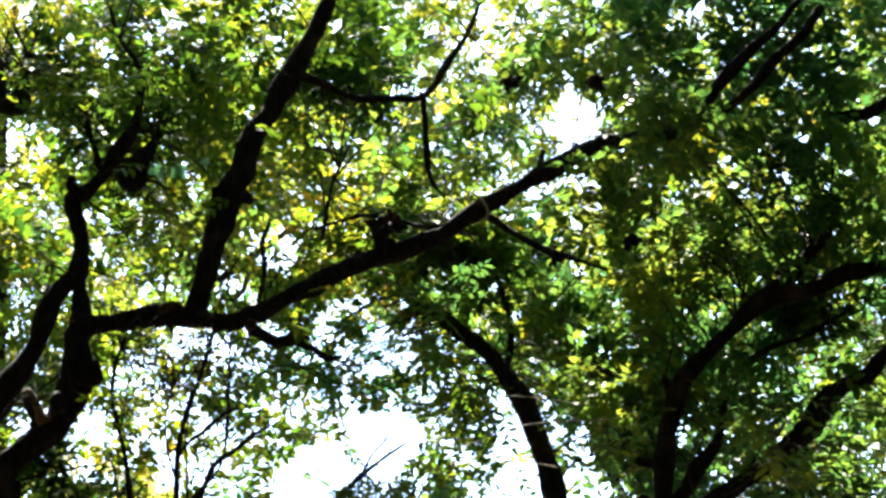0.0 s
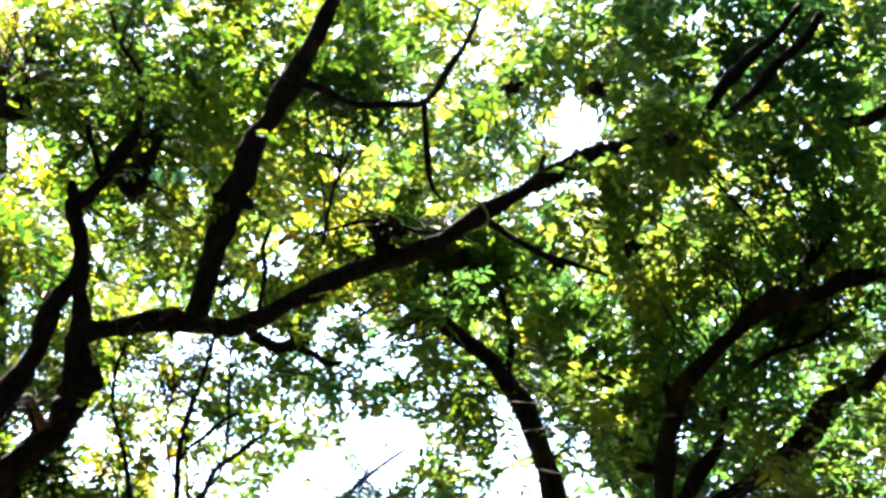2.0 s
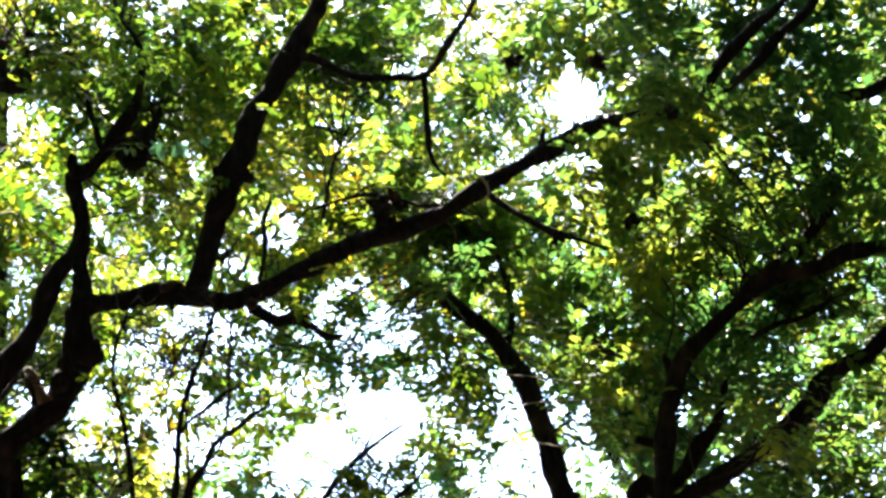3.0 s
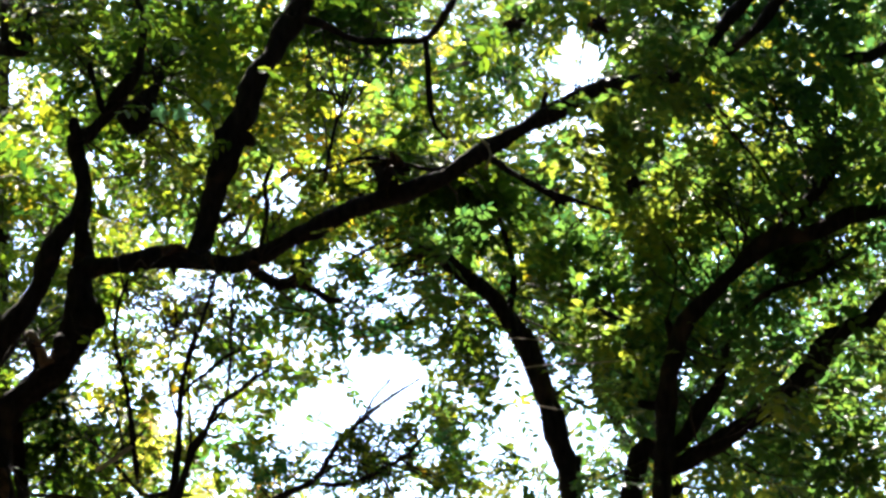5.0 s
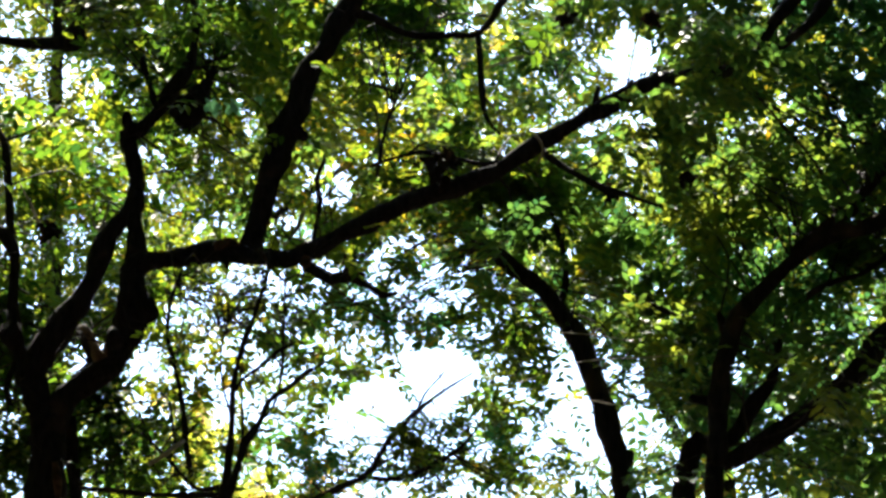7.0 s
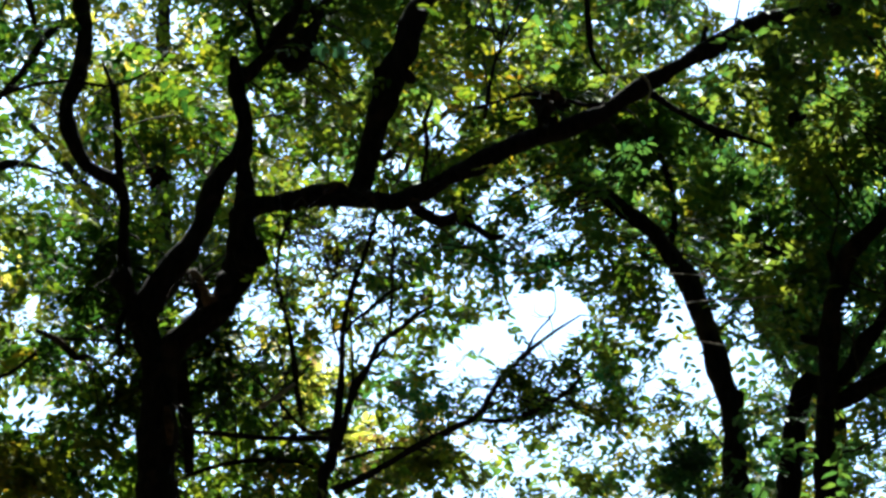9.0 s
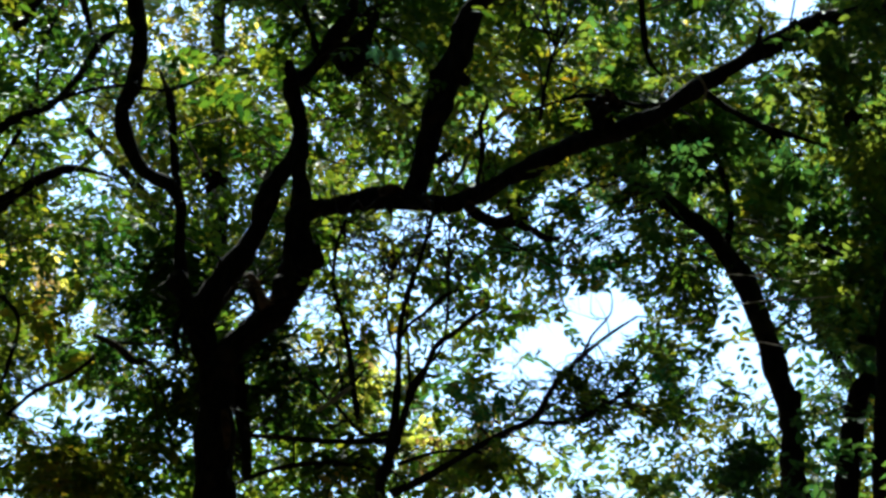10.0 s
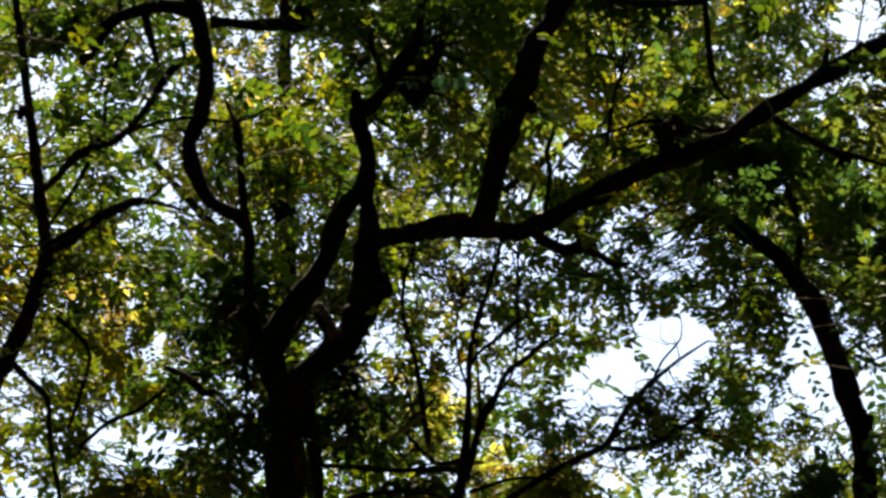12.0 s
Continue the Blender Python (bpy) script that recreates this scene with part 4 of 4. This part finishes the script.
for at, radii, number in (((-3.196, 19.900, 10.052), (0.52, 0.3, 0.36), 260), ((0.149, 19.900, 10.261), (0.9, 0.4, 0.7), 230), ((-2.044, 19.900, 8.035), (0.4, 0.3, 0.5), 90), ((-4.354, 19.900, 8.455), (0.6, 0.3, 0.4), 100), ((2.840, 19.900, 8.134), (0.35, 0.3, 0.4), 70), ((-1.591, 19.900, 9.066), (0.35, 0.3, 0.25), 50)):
    crown(tree_c, at, radii, number // 3, LEAF_SUN_TINT, leaf=0.068, clump=-0.1, twigs=8)
    crown(tree_c, at, radii, number // 3, SUNLIT_YELLOW, leaf=0.062, clump=-0.1, twigs=4)
crown(tree_a, (-1.594, 16.450, 8.891), (0.95, 0.3, 0.36), 80, LEAF, twigs=20)
crown(tree_e, (1.883, 15.700, 6.103), (0.75, 0.3, 0.35), 250, LEAF_COOL, twigs=20)
crown(slim, (-1.997, 16.600, 6.460), (0.34, 0.22, 0.34), 105, LEAF, twigs=10)
crown(slim, (-1.897, 18.600, 7.372), (0.5, 0.3, 0.5), 34, SUNLIT_YELLOW, leaf=0.075, clump=-0.3, twigs=30)
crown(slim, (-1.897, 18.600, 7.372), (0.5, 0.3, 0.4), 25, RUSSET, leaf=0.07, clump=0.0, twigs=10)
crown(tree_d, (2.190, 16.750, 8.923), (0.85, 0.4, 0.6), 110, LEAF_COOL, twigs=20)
crown(tree_a, (-1.428, 18.300, 6.754), (0.42, 0.3, 0.34), 26, SUNLIT_YELLOW, clump=-0.3, twigs=12)
crown(tree_b, (-2.878, 16.300, 6.121), (0.5, 0.3, 0.4), 130, LEAF, twigs=12)
crown(tree_d, (1.066, 16.900, 8.248), (0.8, 0.35, 0.5), 250, LEAF_COOL, clump=-0.1, twigs=12)
crown(tree_e, (2.070, 18.100, 7.430), (0.9, 0.3, 0.8), 295, LEAF_COOL, twigs=20)
for at in ((1.466, 15.250, 6.050), (1.547, 15.250, 5.917), (1.036, 15.250, 5.873), (1.829, 15.250, 5.888), (1.290, 15.250, 5.859), (1.393, 15.250, 5.976), (1.120, 15.250, 5.829), (1.718, 15.250, 5.947), (1.969, 15.250, 5.844)):
    part("frond", leaves_mesh("frond", *sprays(rng, np.array([at]), 0.105, 13, 0.0), LEAF_COOL), tree_e, "feathered frond of broad leaflets")
crown(tree_c, (0.118, 16.300, 7.486), (0.3, 0.15, 0.22), 45, LEAF_COOL, clump=-0.2, twigs=6)
crown(tree_e, (0.5, 20.6, 12.4), (1.1, 0.9, 0.5), 390, LEAF_COOL, clump=-0.1, twigs=12, reach=3.0)
crown(tree_b, (-1.947, 17.600, 9.804), (0.6, 0.3, 0.32), 40, LEAF, clump=-0.15, twigs=10)
crown(tree_a, (-2.175, 17.000, 7.621), (0.42, 0.25, 0.34), 70, LEAF, clump=-0.15, twigs=10)
crown(slim, (-1.149, 18.200, 6.615), (0.4, 0.3, 0.3), 24, RUSSET, leaf=0.07, clump=-0.3, twigs=10)
crown(tree_d, (1.238, 15.400, 8.270), (0.5, 0.25, 0.35), 100, LEAF_COOL, twigs=10)
crown(tree_e, (1.594, 15.900, 6.384), (0.32, 0.25, 0.28), 85, LEAF_COOL, twigs=10)

crown(tree_b, (-4.15, 19.50, 8.24), (0.45, 0.4, 0.3), 60, SUNLIT_YELLOW, leaf=0.06, clump=0.0, twigs=20)
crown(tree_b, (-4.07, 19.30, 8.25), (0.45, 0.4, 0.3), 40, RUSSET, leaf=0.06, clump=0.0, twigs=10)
crown(slim, (-1.10, 16.80, 6.21), (0.32, 0.3, 0.2), 60, LEAF_SUN_TINT, clump=0.0, twigs=16, twig_r=0.003)
crown(slim, (-1.80, 18.00, 6.85), (0.28, 0.3, 0.25), 40, SUNLIT_YELLOW, leaf=0.06, clump=0.0, twigs=16, twig_r=0.003)
crown(tree_a, (-2.51, 16.60, 6.58), (0.22, 0.2, 0.2), 30, LEAF_SUN_TINT, clump=-0.2, twigs=8)
crown(tree_a, (-1.79, 18.30, 7.19), (0.30, 0.3, 0.3), 40, SUNLIT_YELLOW, leaf=0.055, clump=0.0, twigs=12)

crown(slim, (-1.44, 16.80, 7.23), (0.32, 0.4, 0.22), 60, LEAF_SUN_TINT, leaf=0.045, clump=0.0, twigs=20, twig_r=0.003)
crown(slim, (-0.96, 16.30, 6.80), (0.30, 0.4, 0.28), 50, LEAF, leaf=0.045, clump=0.0, twigs=20, twig_r=0.003)
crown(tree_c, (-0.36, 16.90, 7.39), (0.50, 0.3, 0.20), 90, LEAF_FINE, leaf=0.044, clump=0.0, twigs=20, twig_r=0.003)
crown(tree_c, (0.24, 16.60, 7.09), (0.32, 0.3, 0.18), 80, LEAF_COOL, leaf=0.045, clump=0.0, twigs=20, twig_r=0.003)
crown(slim, (-0.45, 15.60, 6.18), (0.45, 0.3, 0.16), 110, LEAF, leaf=0.040, count=11, clump=0.0, twigs=20, twig_r=0.003)
crown(tree_a, (-2.11, 16.70, 9.20), (0.45, 0.3, 0.35), 80, LEAF, clump=0.0, twigs=20)
crown(tree_d, (0.82, 17.40, 8.23), (0.60, 0.4, 0.32), 150, LEAF_COOL, clump=0.0, twigs=20)
crown(tree_d, (-0.18, 17.60, 9.61), (0.35, 0.4, 0.25), 70, LEAF_COOL, clump=0.0, twigs=20)
crown(slim, (-0.26, 15.10, 6.12), (0.20, 0.12, 0.16), 46, LEAF, leaf=0.040, count=11, clump=-0.1, twigs=14, twig_r=0.003)
crown(slim, (-0.31, 15.00, 5.83), (0.25, 0.15, 0.12), 46, LEAF, leaf=0.040, count=11, clump=-0.1, twigs=14, twig_r=0.003)
crown(tree_b, (-3.95, 18.50, 7.27), (0.60, 0.4, 0.45), 130, LEAF_SUN_TINT, clump=0.0, twigs=20)
crown(tree_d, (1.25, 17.00, 9.01), (0.28, 0.3, 0.30), 60, LEAF_COOL, clump=0.0, twigs=12)
crown(tree_d, (1.95, 17.60, 8.35), (0.50, 0.3, 0.30), 90, LEAF_COOL, clump=0.0, twigs=12)
crown(tree_d, (0.69, 17.20, 8.55), (0.45, 0.35, 0.22), 110, LEAF_COOL, clump=0.0, twigs=12)
crown(tree_e, (2.50, 17.00, 7.39), (0.30, 0.35, 0.40), 90, LEAF_COOL, clump=0.0, twigs=12)
crown(tree_a, (-0.45, 17.20, 8.95), (0.35, 0.30, 0.30), 70, LEAF, clump=0.0, twigs=12)
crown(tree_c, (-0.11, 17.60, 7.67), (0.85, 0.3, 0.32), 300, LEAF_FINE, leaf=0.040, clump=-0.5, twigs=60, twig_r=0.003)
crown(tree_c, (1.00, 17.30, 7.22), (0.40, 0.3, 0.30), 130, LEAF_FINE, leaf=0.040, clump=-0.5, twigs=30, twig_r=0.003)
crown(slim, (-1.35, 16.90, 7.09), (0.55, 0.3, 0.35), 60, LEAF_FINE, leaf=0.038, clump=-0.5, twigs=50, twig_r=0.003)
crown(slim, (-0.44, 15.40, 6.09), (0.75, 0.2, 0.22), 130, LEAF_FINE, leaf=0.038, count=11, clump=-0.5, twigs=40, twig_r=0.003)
crown(tree_c, (1.32, 20.60, 8.91), (0.30, 0.3, 0.25), 60, LEAF_SUN_TINT, leaf=0.055, clump=-0.2, twigs=10)
crown(tree_e, (2.36, 20.80, 8.90), (0.40, 0.3, 0.30), 80, LEAF_SUN_TINT, leaf=0.055, clump=-0.2, twigs=10)
crown(tree_e, (2.73, 19.50, 7.59), (0.30, 0.3, 0.25), 60, LEAF_SUN_TINT, leaf=0.055, clump=-0.2, twigs=10)
crown(tree_e, (2.44, 17.50, 7.46), (0.40, 0.35, 0.50), 130, LEAF_COOL, clump=0.0, twigs=12)
crown(tree_e, (2.37, 17.00, 6.62), (0.30, 0.35, 0.25), 70, LEAF_COOL, clump=0.0, twigs=12)
crown(tree_b, (-3.94, 17.20, 9.15), (0.40, 0.35, 0.22), 60, LEAF, clump=0.0, twigs=12)
crown(tree_d, (0.48, 17.10, 8.02), (0.35, 0.3, 0.25), 80, LEAF_COOL, clump=0.0, twigs=12)
crown(tree_d, (1.10, 17.00, 8.36), (0.30, 0.3, 0.25), 70, LEAF_COOL, clump=0.0, twigs=12)
crown(tree_a, (-0.52, 17.30, 9.40), (0.45, 0.3, 0.25), 90, LEAF, clump=0.0, twigs=12)
crown(tree_d, (2.21, 17.20, 8.44), (0.40, 0.3, 0.30), 90, LEAF_COOL, clump=0.0, twigs=12)
crown(tree_e, (2.21, 17.00, 6.75), (0.40, 0.3, 0.25), 90, LEAF_COOL, clump=0.0, twigs=12)
crown(tree_a, (-1.51, 16.90, 8.18), (0.30, 0.25, 0.20), 60, LEAF, clump=0.0, twigs=12)
crown(tree_d, (0.84, 16.90, 8.41), (0.22, 0.2, 0.20), 55, LEAF_COOL, clump=0.0, twigs=12)
crown(tree_d, (0.47, 16.80, 8.16), (0.32, 0.2, 0.15), 28, LEAF_COOL, clump=0.0, twigs=12)
crown(tree_e, (2.37, 17.10, 7.77), (0.30, 0.3, 0.20), 110, LEAF_COOL, clump=-0.1, twigs=12)
crown(tree_a, (-3.06, 17.50, 6.91), (0.35, 0.3, 0.30), 80, LEAF, clump=0.0, twigs=12)
crown(slim, (-2.06, 17.20, 6.66), (0.24, 0.3, 0.30), 90, LEAF, clump=-0.1, twigs=12)
crown(tree_b, (-3.72, 17.20, 6.50), (0.40, 0.3, 0.25), 70, LEAF, clump=0.0, twigs=12)
crown(tree_d, (0.93, 16.50, 8.28), (0.20, 0.15, 0.22), 60, LEAF_COOL, clump=-0.2, twigs=12)
crown(tree_e, (2.32, 17.30, 7.60), (0.42, 0.35, 0.45), 150, LEAF_COOL, clump=0.0, twigs=12)
crown(tree_a, (-2.48, 16.90, 7.32), (0.42, 0.30, 0.35), 110, LEAF, clump=0.0, twigs=12)
crown(tree_a, (-2.43, 16.90, 6.32), (0.36, 0.30, 0.40), 110, LEAF, clump=0.0, twigs=12)
crown(tree_a, (0.44, 16.80, 8.13), (0.50, 0.30, 0.42), 150, LEAF, clump=0.0, twigs=14)
crown(tree_b, (-2.70, 17.70, 8.83), (0.34, 0.30, 0.40), 90, LEAF_SUN_TINT, clump=0.0, twigs=12)
crown(tree_a, (1.40, 17.20, 8.95), (0.42, 0.30, 0.36), 120, LEAF, clump=0.0, twigs=12)
crown(tree_e, (2.25, 17.20, 8.44), (0.40, 0.30, 0.40), 110, LEAF_COOL, clump=0.0, twigs=12)
crown(tree_b, (-2.80, 18.00, 9.29), (0.36, 0.20, 0.26), 110, SUNLIT_YELLOW, leaf=0.055, clump=-0.1, twigs=12)
crown(tree_b, (-3.62, 17.00, 7.49), (0.40, 0.25, 0.28), 80, LEAF_SUN_TINT, leaf=0.06, clump=-0.1, twigs=12)

side_twigs(slim, rng, 60, 0.36, 0.004, 0.9)
side_twigs(tree_a, rng, 40, 0.4, 0.005, 0.2)
side_twigs(tree_a, rng, 10, 0.35, 0.005, 0.8, ((-1.2, -0.4), (7.2, 7.7)))
side_twigs(tree_b, rng, 10, 0.5, 0.005, 0.3)
side_twigs(tree_d, rng, 8, 0.4, 0.005, 0.3)


def wood_tree(at, top, radii, number, mat, leaf, girth, label, group, clump=0.05, cut=99.0, count=9):
    """A whole tree of the wood: straight trunk, rising limbs, crown."""
    x, y = at
    tree = thing("tree", (x, y, 0), label, "tree", group)
    low = top - radii[2] * 0.75
    limb(tree, "trunk", [(x, y, -0.1, girth * 1.7), (x + 0.05, y, low * 0.5, girth * 1.2), (x, y + 0.1, low, girth), (x - 0.1, y, top, girth * 0.5), (x, y, top + radii[2] * 0.6, 0.02)])
    for k in range(6):
        w = k * 2.4 + x
        z = low + k * 0.3
        far = (x + math.cos(w) * radii[0] * 0.7, y + math.sin(w) * radii[1] * 0.7, z + 2.0)
        limb(tree, "limb", [(x, y, z, girth * 0.5), ((x * 2 + far[0]) / 3, (y * 2 + far[1]) / 3, z + 0.5, girth * 0.38), (*far, 0.02)])
    crown(tree, (x, y, top), radii, number, mat, leaf=leaf, count=count, clump=clump, cut=cut, twigs=40, twig_r=0.01, reach=3.2, far=True)


BEHIND = "tall leafy tree farther back, sunlit yellow-green put into its leaf colour"
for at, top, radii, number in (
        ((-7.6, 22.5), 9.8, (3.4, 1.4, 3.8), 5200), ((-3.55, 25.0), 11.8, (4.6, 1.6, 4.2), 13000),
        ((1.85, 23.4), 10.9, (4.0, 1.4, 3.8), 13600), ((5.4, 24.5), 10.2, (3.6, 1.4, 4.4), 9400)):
    wood_tree(at, top, radii, number, LEAF_SUN_TINT, 0.067, 0.12, BEHIND, "trees behind", -0.2, 13.9)

# unseen trees added round the viewer to cut sky light from the front
SKY_BLOCK = "added unseen leafy tree that shuts out sky light"
for k in range(13):
    w = radians(-215 + k * 250 / 12)
    far = 9.5 + 2.5 * (k % 2)
    wood_tree((math.cos(w) * far, math.sin(w) * far), 7.5 + (k * 5 % 3), (3.8, 3.8, 5.6), 2600, LEAF_COOL, 0.56, 0.2, SKY_BLOCK, "wood round about", count=5)
wood_tree((-2.2, -3.0), 10.6, (5.5, 5.5, 2.6), 3000, LEAF_COOL, 0.54, 0.24, SKY_BLOCK, "wood round about", count=5)
for x, y, top, radii in ((-10.2, 14.0, 8.6, (3.6, 3.6, 5.4)), (-11.2, 19.5, 9.4, (3.8, 3.4, 5.8)), (9.4, 13.4, 8.8, (3.8, 3.6, 5.6)), (10.2, 19.0, 9.2, (3.8, 3.4, 5.8))):
    wood_tree((x, y), top, radii, 3000, LEAF_COOL, 0.50, 0.2, SKY_BLOCK, "wood round about", count=5)
for x, y, top, radii in ((-6.6, 13.2, 15.0, (6.2, 4.6, 2.0)), (5.2, 13.4, 15.2, (6.4, 4.6, 2.0))):
    wood_tree((x, y), top, radii, 3400, LEAF_COOL, 0.50, 0.22, SKY_BLOCK, "wood round about", count=5)
for x, y in ((-5.2, 9.0), (4.4, 9.6)):
    wood_tree((x, y), 11.6, (4.8, 4.0, 2.0), 2300, LEAF_COOL, 0.46, 0.22, SKY_BLOCK, "wood round about", count=5)
wood_tree((4.2, 1.5), 11.0, (5.5, 5.0, 2.4), 2800, LEAF_COOL, 0.54, 0.24, SKY_BLOCK, "wood round about", count=5)

# ---- small things in the branches ----
lobed_leaf(tree_a, (-1.40, 15.20, 7.92), 0.066, (78, 72, 10))
lobed_leaf(tree_a, (-1.30, 15.20, 7.91), 0.066, (70, 52, -15))
lobed_leaf(tree_a, (-1.15, 15.20, 7.95), 0.036, (72, 80, 8))
lobed_leaf(tree_a, (-1.05, 15.20, 7.99), 0.030, (75, 60, 5), LEAF_SUN_TINT)
lobed_leaf(tree_a, (-1.09, 15.20, 8.05), 0.028, (70, 100, -10), LEAF_SUN_TINT)
lobed_leaf(tree_a, (-1.02, 15.20, 7.95), 0.022, (75, 70, 0), LEAF_SUN_TINT)
limb(tree_a, "twig", [(-1.44, 15.30, 8.09, 0.0060), (-1.32, 15.30, 8.06, 0.0052), (-1.20, 15.30, 7.98, 0.0044), (-1.13, 15.30, 7.90, 0.0036), (-1.11, 15.30, 7.78, 0.0028)])
limb(tree_a, "limb", [(-3.18, 16.25, 8.82, 0.026), (-3.16, 16.27, 8.71, 0.022), (-3.13, 16.28, 8.60, 0.016), (-3.10, 16.30, 8.49, 0.010)])
dried_clump((-0.213, 15.750, 7.784), 0.120, (-0.197, 15.850, 7.889))
dried_clump((-2.278, 15.750, 7.426), 0.075, (-2.288, 15.850, 7.675))
dried_clump((0.469, 15.750, 8.650), 0.060, (0.495, 15.850, 8.770))
dried_clump((0.942, 15.750, 8.657), 0.060, (0.981, 15.850, 8.821))
dried_clump((1.117, 15.750, 7.722), 0.060, (1.105, 15.850, 7.833))
dried_clump((0.701, 15.750, 7.625), 0.060, (0.690, 15.850, 7.676))
dried_clump((-0.678, 15.750, 7.196), 0.085, (-0.703, 15.850, 7.193))
dried_clump((-3.741, 15.750, 8.046), 0.060, (-3.736, 15.850, 8.153))
strand("dry_vine", [(0.19, 15.30, 6.41, 0.0034), (0.34, 15.30, 6.47, 0.0034), (0.48, 15.30, 6.52, 0.0034), (0.62, 15.30, 6.54, 0.0034), (0.83, 15.30, 6.55, 0.0034), (1.09, 15.30, 6.57, 0.0034)], "thin pale dry vine slung between the branches", "vine")
strand("dry_vine", [(0.49, 15.30, 6.33, 0.0030), (0.58, 15.30, 6.32, 0.0030), (0.68, 15.30, 6.30, 0.0030)], "thin pale dry vine slung between the branches", "vine")
strand("dry_vine", [(0.26, 15.70, 7.96, 0.007), (0.31, 15.70, 7.92, 0.008), (0.34, 15.70, 7.85, 0.008), (0.31, 15.70, 7.77, 0.007)], "pale curled vine tendril looped round the branch", "vine")
strand("dry_vine", [(0.29, 15.30, 6.65, 0.0022), (0.38, 15.30, 6.68, 0.0022), (0.50, 15.30, 6.68, 0.0022), (0.67, 15.30, 6.66, 0.0022), (0.80, 15.30, 6.63, 0.0022)], "thin pale dry vine slung between the branches", "vine")
strand("dead_twig", [(-0.44, 15.60, 6.86, 0.005), (-0.38, 15.60, 6.95, 0.007), (-0.28, 15.60, 6.95, 0.005)], "bare bleached dead twig caught among green leaves", "twig")
strand("dead_twig", [(-0.45, 15.60, 7.02, 0.005), (-0.33, 15.60, 6.91, 0.005), (-0.38, 15.60, 6.95, 0.005)], "bare bleached dead twig caught among green leaves", "twig")
strand("dead_twig", [(-2.49, 15.90, 7.73, 0.006), (-2.41, 15.90, 7.58, 0.008), (-2.34, 15.90, 7.42, 0.006)], "bare bleached dead twig caught among green leaves", "twig")
strand("dead_twig", [(-2.10, 15.90, 7.56, 0.006), (-2.05, 15.90, 7.46, 0.008), (-2.00, 15.90, 7.61, 0.006)], "bare bleached dead twig caught among green leaves", "twig")
strand("dead_twig", [(-3.83, 15.90, 8.54, 0.006), (-3.64, 15.90, 8.50, 0.009), (-3.44, 15.90, 8.47, 0.007)], "bare bleached dead twig caught among green leaves", "twig")
strand("dead_twig", [(-0.96, 16.10, 7.66, 0.011), (-0.99, 16.10, 7.56, 0.012), (-1.06, 16.10, 7.45, 0.007)], "bare bleached dead twig caught among green leaves", "twig")
strand("dead_twig", [(-1.67, 15.30, 5.98, 0.010), (-1.58, 15.30, 6.04, 0.013), (-1.49, 15.30, 6.11, 0.008)], "bare bleached dead twig caught among green leaves", "twig")
strand("dead_twig", [(0.12, 16.20, 8.59, 0.006), (0.25, 16.20, 8.61, 0.007), (0.03, 16.20, 8.54, 0.006)], "bare bleached dead twig caught among green leaves", "twig")
part("broken_end", mesh_of("broken_end", *tube([(-2.04, 16.05, 6.78, 0.041), (-2.08, 16.05, 6.88, 0.041), (-2.12, 16.05, 6.95, 0.033), (-2.14, 16.05, 6.97, 0.014)], 12, 0.03, 2.0), HEART, True), tree_a, "pale brown broken limb end, its lit top put into the colour")
part("bark_scar", mesh_of("bark_scar", *tube([(-0.96, 15.93, 7.39, 0.030), (-0.94, 15.93, 7.32, 0.036), (-0.93, 15.93, 7.26, 0.019)], 10, 0.02, 2.0), RUST, True), tree_a, "rust-brown bark scar, sunlit tone in its colour")
part("bark_scar", mesh_of("bark_scar", *tube([(-1.19, 15.93, 7.37, 0.027), (-1.16, 15.93, 7.33, 0.036), (-1.15, 15.93, 7.30, 0.016)], 10, 0.02, 2.0), RUST, True), tree_a, "rust-brown bark scar, sunlit tone in its colour")
part("bark_scar", mesh_of("bark_scar", *tube([(-2.25, 16.06, 6.21, 0.014), (-2.23, 16.06, 6.11, 0.022), (-2.23, 16.06, 6.00, 0.014)], 10, 0.02, 2.0), RUST, True), tree_a, "rust-brown bark scar, sunlit tone in its colour")
part("bark_scar", mesh_of("bark_scar", *tube([(-1.43, 15.93, 7.38, 0.027), (-1.35, 15.93, 7.40, 0.030), (-1.29, 15.93, 7.39, 0.016)], 10, 0.02, 2.0), RUST, True), tree_a, "rust-brown bark scar, sunlit tone in its colour")
yellowed = np.random.default_rng(3)
part("yellow_leaves", leaves_mesh("yellow_leaves", *sprays(yellowed, np.array([(-1.010, 15.900, 7.682)]), 0.07, 7), GOLD), tree_a, "small spray of yellowed leaves")
part("yellow_leaves", leaves_mesh("yellow_leaves", *sprays(yellowed, np.array([(-1.072, 15.900, 7.706)]), 0.07, 7), GOLD), tree_a, "small spray of yellowed leaves")
part("yellow_leaves", leaves_mesh("yellow_leaves", *sprays(yellowed, np.array([(-1.552, 15.900, 5.840)]), 0.07, 7), GOLD), tree_a, "small spray of yellowed leaves")
part("yellow_leaves", leaves_mesh("yellow_leaves", *sprays(yellowed, np.array([(-1.691, 15.900, 6.429)]), 0.07, 7), GOLD), tree_a, "small spray of yellowed leaves")
